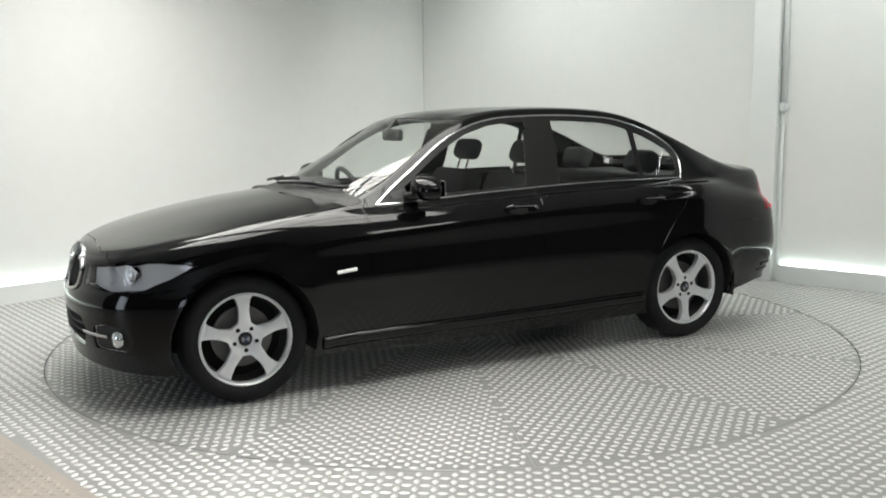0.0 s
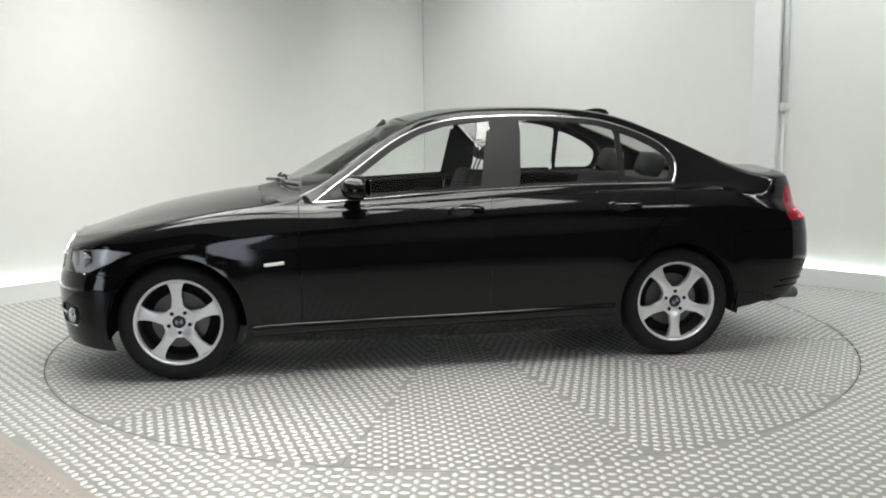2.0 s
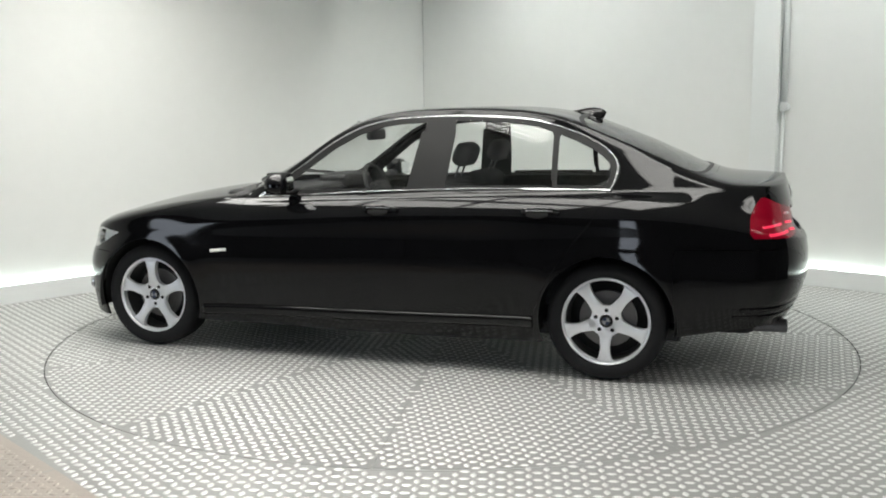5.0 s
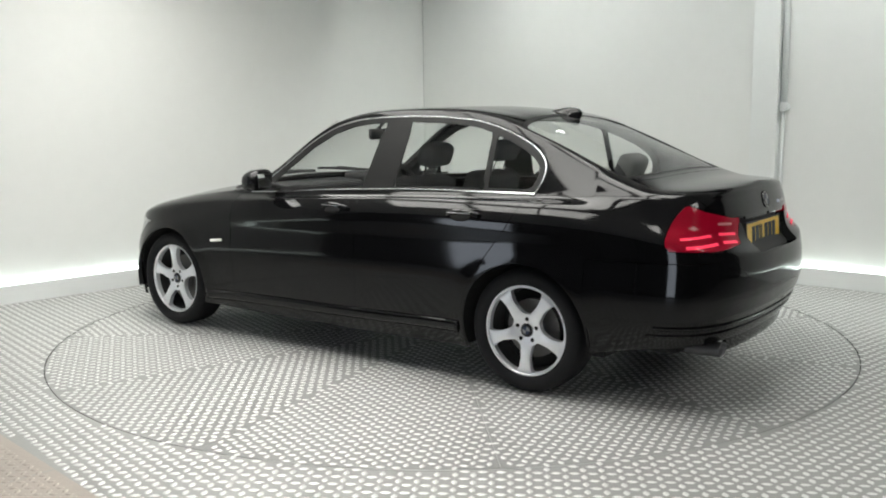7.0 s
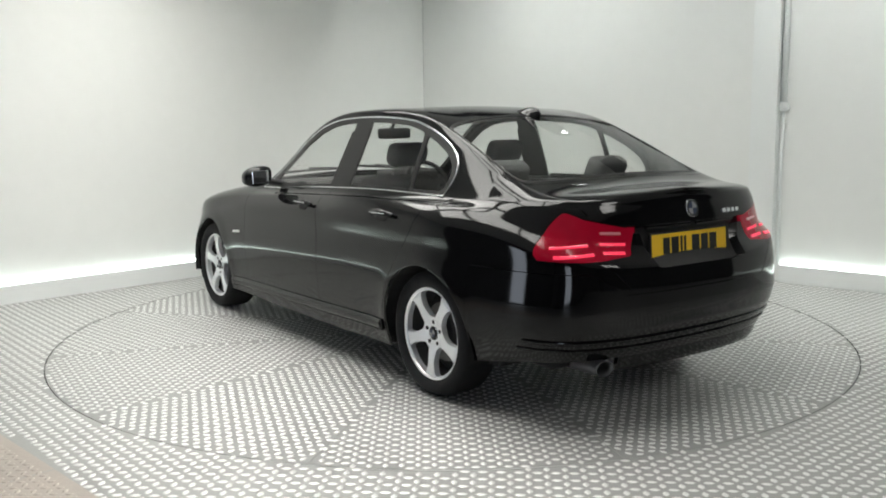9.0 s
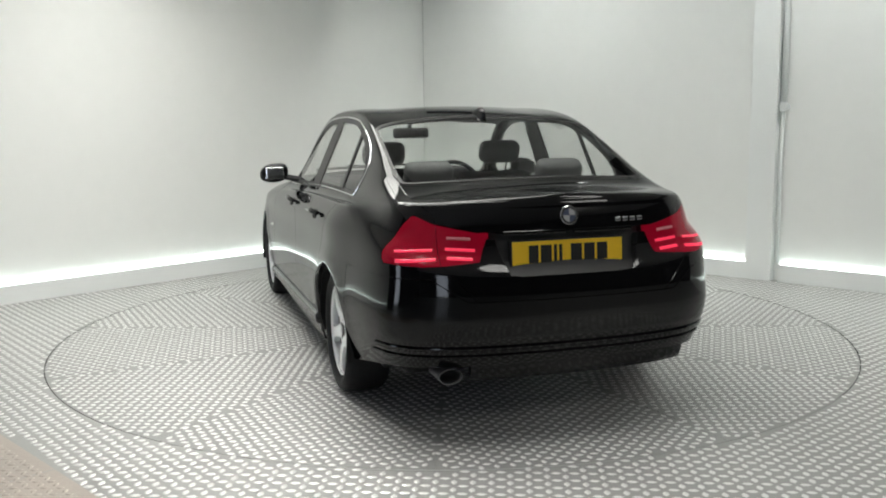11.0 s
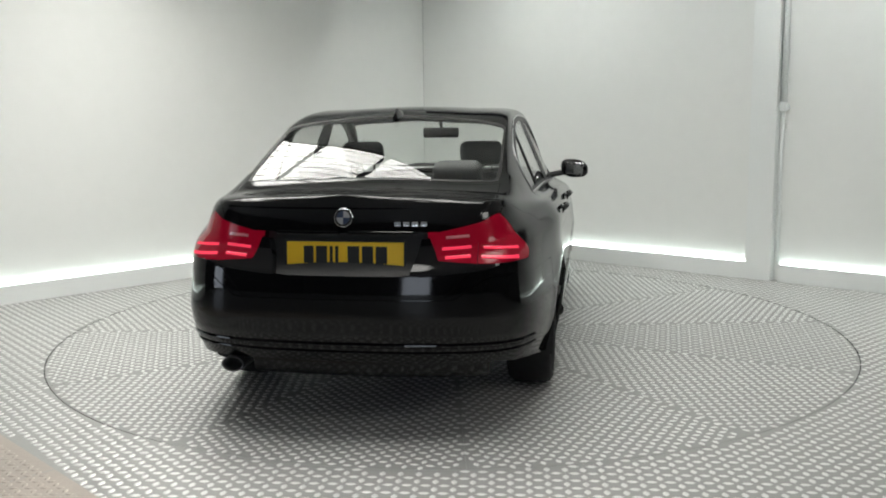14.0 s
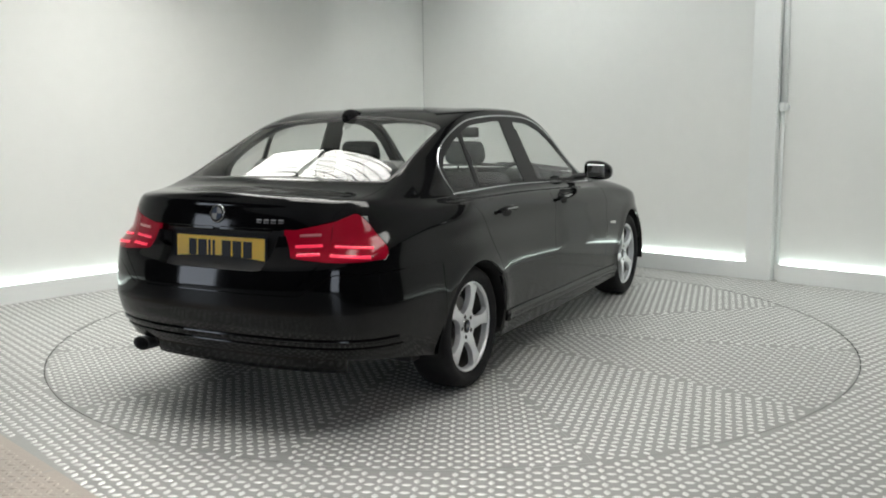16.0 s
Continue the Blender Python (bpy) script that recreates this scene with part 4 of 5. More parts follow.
def build_wheel(car, centre, right, spin):
    wheel = new("wheel")
    wheel.parent = car
    wheel.matrix_basis = Matrix.Translation(centre) @ (pose(0, 0, 0, 0, 0, 180) if right else Matrix()) @ Matrix.Rotation(radians(spin), 4, "Y")
    bm = lathe([(0.222, -0.205), (0.232, -0.185), (0.262, -0.202), (0.294, -0.192), (0.309, -0.168), (0.3135, -0.13), (0.3145, -0.085), (0.3135, -0.04), (0.309, -0.006), (0.298, 0.014), (0.275, 0.024),
                (0.252, 0.020), (0.236, 0.008), (0.226, -0.006)], 80)
    part("tyre", bm, RUBBER, wheel, smooth=True)
    bm = lathe([(0.226, -0.004), (0.231, 0.001), (0.229, 0.0045), (0.222, 0.002), (0.218, -0.012), (0.214, -0.03), (0.2135, -0.034)], 80)
    part("rim", bm, ALLOY, wheel, smooth=True)
    # barrel coloured dark for the shade inside the wheel
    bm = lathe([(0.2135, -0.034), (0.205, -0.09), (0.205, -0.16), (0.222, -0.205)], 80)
    part("rim_barrel", bm, BARREL_SHADE, wheel, "alloy rim barrel with its shade put into the colour", smooth=True)
    part("spokes", rim_face(), ALLOY, wheel)
    bm = lathe([(0.0001, -0.010), (0.026, -0.011), (0.033, -0.015), (0.035, -0.028)], 32)
    part("centre_cap", bm, GLOSS_BLACK, wheel, smooth=True)
    for k in range(4):
        bm = bmesh.new()
        vs = [bm.verts.new((0, -0.0090, 0))] + [bm.verts.new((0.021 * math.cos(radians(90 * k + 45 + 15 * i)), -0.0095, 0.021 * math.sin(radians(90 * k + 45 + 15 * i)))) for i in range(7)]
        bm.faces.new(vs)
        bmesh.ops.recalc_face_normals(bm, faces=bm.faces)
        part("badge_field", bm, (BADGE_BLUE, BADGE_WHITE)[k % 2], wheel)
    bm = lathe([(0.0335, -0.0165), (0.0352, -0.0155), (0.0365, -0.022)], 32)
    part("cap_ring", bm, CHROME, wheel, smooth=True)
    # black discs stand in for the shade in the five bolt holes
    for k in range(5):
        a = radians(90 + 36 + 72 * k)
        bm = bmesh.new()
        c = Vector((0.057 * math.cos(a), -0.0225, 0.057 * math.sin(a)))
        rod(bm, c - Vector((0, 0.02, 0)), c + Vector((0, 0.007, 0)), 0.0105, 14)
        part("wheel_bolt", bm, LINER, wheel)
    bm = lathe([(0.06, -0.082), (0.150, -0.082), (0.150, -0.104), (0.06, -0.104)], 48, closed=True)
    part("brake_disc", bm, DISC_IRON, wheel)
    bm = lathe([(0.0001, -0.070), (0.055, -0.070), (0.075, -0.082)], 32)
    part("hub", bm, DARK_METAL, wheel)
    bm = lathe([(0.0001, -0.125), (0.205, -0.125)], 40)
    part("dust_shield", bm, LINER, wheel)


# ---- interior ----
def cushion(lo, hi, bevel, m):
    bm = bmesh.new()
    box(bm, lo, hi, bevel, m, 4)
    bmesh.ops.recalc_face_normals(bm, faces=bm.faces)
    return bm


def build_seat(car, x, y, mat_rest):
    seat = new("front_seat")
    seat.parent = car
    tilt = pose(x - 0.22, y, 0.42, 0, -22, 0)
    part("seat_cushion", cushion((x - 0.25, y - 0.25, 0.36), (x + 0.28, y + 0.25, 0.52), 0.05, None), FABRIC, seat, smooth=True)
    part("backrest", cushion((-0.06, -0.25, 0.0), (0.09, 0.25, 0.645), 0.055, tilt), FABRIC, seat, smooth=True)
    for s in (-1, 1):
        part("bolster", cushion((0.0, s * 0.22 - 0.045, 0.06), (0.13, s * 0.22 + 0.045, 0.48), 0.035, tilt), FABRIC, seat, smooth=True)
    part("headrest", cushion((-0.045, -0.13, 0.725), (0.055, 0.13, 0.865), 0.045, tilt), mat_rest, seat, smooth=True)
    for s in (-0.06, 0.06):
        bm = bmesh.new()
        rod(bm, tilt @ Vector((0.005, s, 0.60)), tilt @ Vector((0.005, s, 0.76)), 0.006, 8)
        part("headrest_post", bm, CHROME, seat)


def build_interior(car):
    bm = bmesh.new()
    box(bm, (-1.75, -0.70, 0.20), (1.0, 0.70, 0.27), 0.01)
    box(bm, (0.92, -0.70, 0.27), (1.02, 0.70, 0.86), 0.01)
    part("cabin_floor", bm, DASH, car)
    part("dashboard", cushion((0.52, -0.68, 0.56), (0.95, 0.68, 0.955), 0.05, None), DASH, car, smooth=True)
    part("instrument_hood", cushion((0.50, -0.56, 0.90), (0.72, -0.14, 1.005), 0.035, None), DASH, car, smooth=True)
    part("console", cushion((-0.35, -0.11, 0.27), (0.55, 0.11, 0.56), 0.03, None), DASH, car, smooth=True)
    wheel = new("steering_wheel")
    wheel.parent = car
    wheel.matrix_basis = Matrix.Translation((0.36, -0.36, 0.885)) @ pose(0, 0, 0, 0, 0, 90) @ pose(0, 0, 0, 22, 0, 0)
    ring = [(0.185 + 0.016 * math.cos(a), 0.016 * math.sin(a)) for a in np.linspace(0, 2 * math.pi, 11)[:-1]]
    part("wheel_rim", lathe(ring, 40, closed=True), DASH, wheel, smooth=True)
    part("wheel_hub", cushion((-0.09, -0.03, -0.075), (0.09, 0.045, 0.06), 0.025, None), DASH, wheel, smooth=True)
    for a, b in (((-0.17, 0, 0.0), (-0.06, 0, -0.01)), ((0.17, 0, 0.0), (0.06, 0, -0.01)), ((0, 0, -0.17), (0, 0, -0.06))):
        bm = bmesh.new()
        rod(bm, a, b, 0.016, 10)
        part("wheel_spoke", bm, DASH, wheel, smooth=True)
    build_seat(car, 0.02, 0.37, PALE_FABRIC)
    build_seat(car, 0.02, -0.37, PALE_FABRIC)
    bench = new("rear_bench")
    bench.parent = car
    tilt = pose(-1.12, 0, 0.46, 0, -24, 0)
    part("bench_cushion", cushion((-1.12, -0.64, 0.34), (-0.62, 0.64, 0.53), 0.06, None), FABRIC, bench, smooth=True)
    part("bench_back", cushion((-0.07, -0.62, 0.0), (0.10, 0.62, 0.57), 0.06, tilt), FABRIC, bench, smooth=True)
    for y in (-0.36, 0.36):
        part("rear_headrest", cushion((-0.05, y - 0.125, 0.60), (0.06, y + 0.125, 0.745), 0.04, tilt), PALE_FABRIC, bench, smooth=True)
    part("parcel_shelf", cushion((-1.86, -0.60, 0.955), (-1.34, 0.60, 0.985), 0.01, None), DASH, car, smooth=True)
    bm = bmesh.new()
    rod(bm, (0.20, 0, 1.36), (0.27, 0, 1.29), 0.012, 10)
    part("mirror_stalk", bm, DASH, car)
    part("inner_mirror", cushion((0.205, -0.125, 1.235), (0.245, 0.125, 1.305), 0.018, None), DASH, car, smooth=True)


# ---- the car ----
def build_car():
    car = tagged(new("car"), "glossy black four-door saloon car with silver alloy wheels on the turntable", "car")
    sheet = body_sheet()
    faces, names = region_names(sheet)

    def P(name, region, mat, both, gap=0.002, lip=0.014, label="", sink=0.0):
        made = []
        for s in ((1,) if both else (1, -1)):
            bm = panel(sheet, faces, names, region, both, gap, lip, s, sink)
            if bm.faces:
                made.append(part(name, bm, mat, car, label))
        return made

    P("body_shell", "shell", PAINT, True)
    P("bonnet", "bonnet", PAINT, True)
    P("cowl_panel", "cowl", PLASTIC, True)
    P("front_wing", "wing", PAINT, False)
    P("front_door", "front_door", PAINT, False)
    P("rear_door", "rear_door", PAINT, False)
    P("boot_lid", "boot_lid", PAINT, True, 0.002, 0.05)
    P("plate_recess", "recess", PLASTIC, True, 0.0, 0.0, sink=0.045)
    P("front_bumper", "bumper_front", PAINT, True)
    P("rear_bumper", "bumper_rear", PAINT, True)
    P("window_surround", "window_trim", GLOSS_BLACK, False, 0.0, 0.012)
    for w in ("front", "rear", "quarter"):
        P("%s_side_window" % w, "glass_" + w, GLASS, False, 0.0, 0.0, sink=0.004)
    P("windscreen_seal", "screen_edge", GLOSS_BLACK, True, 0.0, 0.008)
    P("windscreen", "screen", GLASS, True, 0.0, 0.0, sink=0.002)
    P("rear_window_seal", "back_edge", GLOSS_BLACK, True, 0.0, 0.008)
    P("rear_window", "back", GLASS, True, 0.0, 0.0, sink=0.006)
    P("headlight_bowl", "headlamp", REFLECTOR, False, 0.004, 0.0, "silver headlight reflector", sink=0.045)
    P("headlight", "headlamp", CLEAR, False, 0.002, 0.01, "clear headlight lens")
    P("tail_light", "tail_lamp", RED_LENS, False, 0.002, 0.012, "glowing red tail light")
    P("boot_tail_light", "lid_lamp", RED_LENS, False, 0.002, 0.012, "glowing red tail light on the boot lid")
    P("grille_back", "grille", LINER, False, 0.0, 0.0, sink=0.02)
    P("lower_intake", "intake", LINER, True, 0.0, 0.0, sink=0.02)
    P("fog_recess", "fog", PLASTIC, False, 0.0, 0.0, sink=0.015)
    sheet.free()

    for cx in WHEELS_X:
        for s in (1, -1):
            # the dark liner of the wheel arch
            bm = bmesh.new()
            prof = []
            for i in range(25):
                a = radians(-12 + 204 * i / 24)
                prof.append((cx + 0.362 * math.cos(a), 0.312 + 0.362 * math.sin(a)))
            lo = [bm.verts.new((x, s * 0.868, z)) for x, z in prof]
            hi = [bm.verts.new((x, s * 0.56, z)) for x, z in prof]
            for i in range(24):
                bm.faces.new((lo[i], lo[i + 1], hi[i + 1], hi[i]))
            bm.faces.new(hi)
            bmesh.ops.recalc_face_normals(bm, faces=bm.faces)
            part("arch_liner", bm, LINER, car)
            build_wheel(car, (cx, s * 0.832, 0.3145), s < 0, {(1.38, 1): 2, (1.38, -1): 20, (-1.38, 1): 35, (-1.38, -1): -14}[(cx, s)])
    bm = bmesh.new()
    box(bm, (-1.0, -0.80, 0.185), (1.0, 0.80, 0.235), 0.01)
    box(bm, (1.0, -0.56, 0.22), (1.80, 0.56, 0.26), 0.01)
    box(bm, (-2.22, -0.56, 0.30), (-1.0, 0.56, 0.36), 0.01)
    part("underbody", bm, LINER, car)
    bm = bmesh.new()
    box(bm, (1.0, -0.55, 0.30), (1.78, 0.55, 0.62), 0.02)
    part("engine_bay", bm, LINER, car)
    bm = bmesh.new()
    box(bm, (-2.18, -0.55, 0.36), (-1.35, 0.55, 0.90), 0.02)
    part("boot_well", bm, LINER, car)
    build_interior(car)
    return car


# ---- fittings on the car ----
def locate(y, z, front=False):
    """The place and normal on the nose or tail at a given y and height."""
    n0, n1 = (1.5, NOSE) if front else (TAIL, -1.75)
    v0, v1 = 0.0, 7.9
    for _ in range(5):
        N, V = np.meshgrid(np.linspace(n0, n1, 36), np.linspace(v0, v1, 36))
        N, V = N.ravel(), V.ravel()
        Q = body_point(N, V)
        k = int(np.argmin((Q[:, 1] - abs(y)) ** 2 + (Q[:, 2] - z) ** 2))
        dn, dv = (n1 - n0) / 16, (v1 - v0) / 16
        n0, n1 = max(N[k] - dn, TAIL), min(N[k] + dn, NOSE)
        v0, v1 = max(V[k] - dv, 0), min(V[k] + dv, 7.9)
    e = 4e-3
    nn = min(max(N[k], TAIL + 2 * e), NOSE - 2 * e)
    p, nm = surface_frame(nn, V[k])
    p = Vector(Q[k])
    if abs(y) < 0.03:
        nm.y = 0
        nm.normalize()
    if y < 0:
        p.y, nm.y = -p.y, -nm.y
    return p, nm


def both_sides(name, make, mat, car, label="", smooth=False):
    for s in (1, -1):
        bm = make()
        if s < 0:
            flip_y(bm)
        part(name, bm, mat, car, label, smooth)


def spread(points, step=0.03):
    out = []
    for a, b in zip(points, points[1:]):
        k = max(1, int(math.dist(a, b) / step))
        out += [(a[0] + (b[0] - a[0]) * i / k, a[1] + (b[1] - a[1]) * i / k) for i in range(k)]
    return out + [points[-1]]


def side_band(points, width, thick, step=0.03, lift=0.0):
    fr = [on_side(x, z) for x, z in spread(points, step)]
    return arc_band([p + n * lift for p, n in fr], width, thick, [n for p, n in fr])


def tail_band(points, width, thick, lift=0.0, front=False):
    fr = [locate(y, z, front) for y, z in points]
    return arc_band([p + n * lift for p, n in fr], width, thick, [n for p, n in fr])


def smooth_line(pairs, count=60):
    """A rounded open line through some corners."""
    pts = [Vector((*p, 0)) for p in pairs]
    out = []
    for i in range(len(pts) - 1):
        p0, p1, p2, p3 = pts[max(i - 1, 0)], pts[i], pts[i + 1], pts[min(i + 2, len(pts) - 1)]
        k = max(2, int(count / (len(pts) - 1)))
        for j in range(k):
            t = j / k
            q = 0.5 * ((2 * p1) + (p2 - p0) * t + (2 * p0 - 5 * p1 + 4 * p2 - p3) * t * t + (3 * p1 - p0 - 3 * p2 + p3) * t ** 3)
            out.append((q.x, q.y))
    return out + [tuple(pts[-1].xy)]


def add_mirror(car, s):
    root = new("door_mirror")
    root.parent = car
    bm = bmesh.new()
    vs = bmesh.ops.create_uvsphere(bm, u_segments=28, v_segments=18, radius=1.0)["verts"]
    for v in vs:
        x, y, z = v.co
        k = lambda a, p: math.copysign(abs(a) ** p, a)
        # blunt towards the rear, rounded towards the front, slimmer at the tip
        X = k(x, 0.75) * (0.095 if x > 0 else 0.040)
        Y = k(y, 0.72) * 0.094
        Z = k(z, 0.72) * (0.064 - 0.010 * (y > 0) * y)
        v.co = (0.42 + X, s * (0.915 + Y), 1.012 + Z - 0.012 * y)
    if s < 0:
        bmesh.ops.reverse_faces(bm, faces=bm.faces)
    part("mirror_housing", bm, PAINT, root, smooth=True)
    bm = bmesh.new()
    box(bm, (-0.003, -0.060, -0.041), (0.003, 0.060, 0.041), 0.002, pose(0.373, s * 0.915, 1.011, 0, 3, s * 10))
    part("mirror_glass", bm, MIRROR, root, "silver mirror glass")
    bm = bmesh.new()
    a, b = Vector((0.45, s * 0.735, 0.962)), Vector((0.44, s * 0.85, 0.985))
    rings = []
    for i in range(7):
        p = a.lerp(b, i / 6)
        wd = 0.045 - 0.012 * i / 6
        rings.append([bm.verts.new((p.x + wd * math.cos(q), p.y, p.z + 0.02 * math.sin(q))) for q in np.linspace(0, 2 * math.pi, 13)[:-1]])
    for r0, r1 in zip(rings, rings[1:]):
        for i in range(12):
            bm.faces.new((r0[i], r0[(i + 1) % 12], r1[(i + 1) % 12], r1[i]))
    bm.faces.new(rings[0])
    bm.faces.new(rings[-1])
    bmesh.ops.recalc_face_normals(bm, faces=bm.faces)
    part("mirror_foot", bm, PLASTIC, root, smooth=True)
    # black sail plate at the front corner of the window
    bm = side_band([(0.56, 0.962), (0.47, 0.985)], 0.045, 0.002)
    if s < 0:
        flip_y(bm)
    part("sail_plate", bm, PLASTIC, root)


def add_handle(car, x, z, s):
    root = new("door_handle")
    root.parent = car
    pts = [(x + d, z + 0.006 * math.cos(d * 12)) for d in np.linspace(-0.098, 0.098, 13)]
    fr = [on_side(*p) for p in pts]
    lift = [0.012 + 0.026 * (1 - (abs(i - 6) / 6) ** 2.5) for i in range(13)]
    bm = arc_band([p + n * l for (p, n), l in zip(fr, lift)], 0.026, 0.007, [n for p, n in fr])
    if s < 0:
        flip_y(bm)
    part("grip", bm, PAINT, root, smooth=False)
    # flat dark patch on the door in place of the hollow's shade
    p, n = on_side(x + 0.02, z - 0.004)
    bm = bmesh.new()
    turn = n.to_track_quat("Z", "Y").to_matrix().to_4x4()
    bmesh.ops.create_uvsphere(bm, u_segments=20, v_segments=10, radius=1.0)
    for v in bm.verts:
        v.co = Vector((v.co.x * 0.062, v.co.y * 0.026, v.co.z * 0.004))
    d = Vector((1, 0, 0))
    up = n.cross(d).normalized()
    d = up.cross(n)
    M = Matrix.Translation(p) @ Matrix((d, up, n)).transposed().to_4x4()
    bm.transform(M)
    if s < 0:
        flip_y(bm)
    part("recess", bm, LINER, root, "dark patch for the shade behind the grip", smooth=True)
    # the glint on the black grip, drawn as a thin chrome bar
    bm = side_band([(x - 0.07, z + 0.001), (x + 0.07, z + 0.001)], 0.004, 0.002, lift=0.046)
    if s < 0:
        flip_y(bm)
    part("strip", bm, CHROME, root, "thin chrome bar added for the grip's glint")


def child(car, name, s):
    """The part of that name on one side of the car."""
    for o in car.children:
        if o.name.split(".")[0] == name and sum(v.co.y for v in o.data.vertices) * s > 0:
            return o
    return car


def add_tail(car):
    # light bars within the lamps, following their surface
    for s in (1, -1):
        for z, y0, y1, mat, w in ((0.822, 0.595, 0.735, RED_GLOW, 0.013), (0.786, 0.590, 0.740, RED_GLOW, 0.016), (0.826, 0.425, 0.545, RED_GLOW, 0.013), (0.790, 0.440, 0.545, RED_GLOW, 0.015),
                                  (0.872, 0.440, 0.535, PALE_LENS, 0.012)):
            ys = np.linspace(y0, y1, 14)
            bm = tail_band([(y, z - 0.012 * abs(y - 0.57) / 0.2) for y in ys], w, 0.0022, 0.0008)
            if s < 0:
                flip_y(bm)
            part("light_bar", bm, mat, child(car, "tail_light" if y1 > 0.56 else "boot_tail_light", s))
    # number plate: bars in place of its characters
    plate = new("number_plate")
    plate.parent = car
    plate.matrix_basis = pose(-2.274, 0, 0.788, 0, 4, 0)
    bm = bmesh.new()
    box(bm, (-0.004, -0.26, -0.0555), (0.004, 0.26, 0.0555), 0.003)
    part("plate_board", bm, PLATE_YELLOW, plate, "yellow reflective plate")
    bm = bmesh.new()
    for lo, hi in (((-0.006, -0.268, -0.0625), (0.006, 0.268, -0.0558)), ((-0.006, -0.268, 0.0558), (0.006, 0.268, 0.0625)), ((-0.006, -0.268, -0.0558), (0.006, -0.2603, 0.0558)), ((-0.006, 0.2603, -0.0558), (0.006, 0.268, 0.0558))):
        box(bm, lo, hi, 0.001)
    part("plate_frame", bm, PLASTIC, plate)
    y = 0.183
    for wd in (0.044, 0.050, 0.014, 0.014, None, 0.052, 0.050, 0.050):
        if wd is None:
            y -= 0.030
            continue
        bm = bmesh.new()
        box(bm, (-0.0055, y - wd, -0.037), (-0.0042, y, 0.037))
        part("character_bar", bm, PLATE_INK, plate)
        y -= wd + 0.011
    # round badge
    p, n = locate(0.0, 0.948)
    turn = Matrix.Translation(p + n * 0.001) @ n.to_track_quat("Y", "Z").to_matrix().to_4x4()
    badge = new("round_badge")
    badge.parent = car
    badge.matrix_basis = turn
    part("badge_rim", lathe([(0.0285, 0.004), (0.031, 0.006), (0.040, 0.005), (0.042, 0.0), (0.0, -0.001)], 40), CHROME, badge, smooth=True)
    part("badge_ring", lathe([(0.0295, 0.0062), (0.0385, 0.0058)], 40), GLOSS_BLACK, badge)
    for k in range(4):
        bm = bmesh.new()
        vs = [bm.verts.new((0, 0.0062, 0))] + [bm.verts.new((0.029 * math.cos(radians(90 * k + 15 * i)), 0.0062, 0.029 * math.sin(radians(90 * k + 15 * i)))) for i in range(7)]
        bm.faces.new(vs)
        bmesh.ops.recalc_face_normals(bm, faces=bm.faces)
        part("badge_field", bm, (BADGE_BLUE, BADGE_WHITE)[k % 2], badge)
    # model script as plain bars
    for y in (-0.235, -0.272, -0.309, -0.346):
        bm = tail_band([(y + 0.013, 0.922), (y, 0.922), (y - 0.013, 0.922)], 0.018, 0.002, 0.002)
        part("script_bar", bm, CHROME, car)
    # grip bar over the plate
    bm = tail_band([(y, 0.884) for y in np.linspace(0.30, 0.02, 8)], 0.018, 0.006, -0.004)
    part("boot_grip", bm, PAINT, car)
    bm = flip_y(tail_band([(y, 0.884) for y in np.linspace(0.30, 0.02, 8)], 0.018, 0.006, -0.004))
    part("boot_grip", bm, PAINT, car)
    # ledges that run round the rear bumper
    for z, w, t in ((0.405, 0.018, 0.006), (0.368, 0.012, 0.005)):
        ys = np.concatenate([np.linspace(0.80, 0.60, 14), np.linspace(0.58, 0.0, 14)])
        left = [locate(y, z) for y in ys]
        pts = [p for p, n in left] + [Vector((p.x, -p.y, p.z)) for p, n in left[-2::-1]]
        nrm = [n for p, n in left] + [Vector((n.x, -n.y, n.z)) for p, n in left[-2::-1]]
        part("bumper_ledge", arc_band([p + n * 0.002 for p, n in zip(pts, nrm)], w, t, nrm), PAINT, car)
    # exhaust on the left
    bm = bmesh.new()
    steps = 28
    prof = [(0.034, -1.95), (0.038, -2.10), (0.041, -2.265), (0.041, -2.272), (0.037, -2.273), (0.036, -2.24), (0.034, -2.10), (0.001, -2.10)]
    rings = [[bm.verts.new((x, 0.535 + 1.3 * r * math.cos(a), 0.285 + 0.85 * r * math.sin(a) + (x + 2.33) * -0.03)) for a in np.linspace(0, 2 * math.pi, steps + 1)[:-1]] for r, x in prof]
    for a, b in zip(rings, rings[1:]):
        for i in range(steps):
            bm.faces.new((a[i], a[(i + 1) % steps], b[(i + 1) % steps], b[i]))
    bmesh.ops.recalc_face_normals(bm, faces=bm.faces)
    part("exhaust_pipe", bm, DARK_METAL, car, "dark steel exhaust tip", smooth=True)
    # lower valance under the bumper's middle
    ys = np.linspace(0.44, -0.62, 22)
    at = [locate(y, 0.335) for y in ys]
    part("rear_valance", arc_band([Vector((p.x + 0.035, y, 0.292)) for y, (p, n) in zip(ys, at)], 0.085, 0.012, [Vector((-1, 0, -0.25))] * 22), PAINT, car, "black valance under the bumper")
    bm = bmesh.new()
    box(bm, (-2.12, 0.25, 0.255), (-1.80, 0.70, 0.36), 0.05)
    part("silencer", bm, LINER, car)


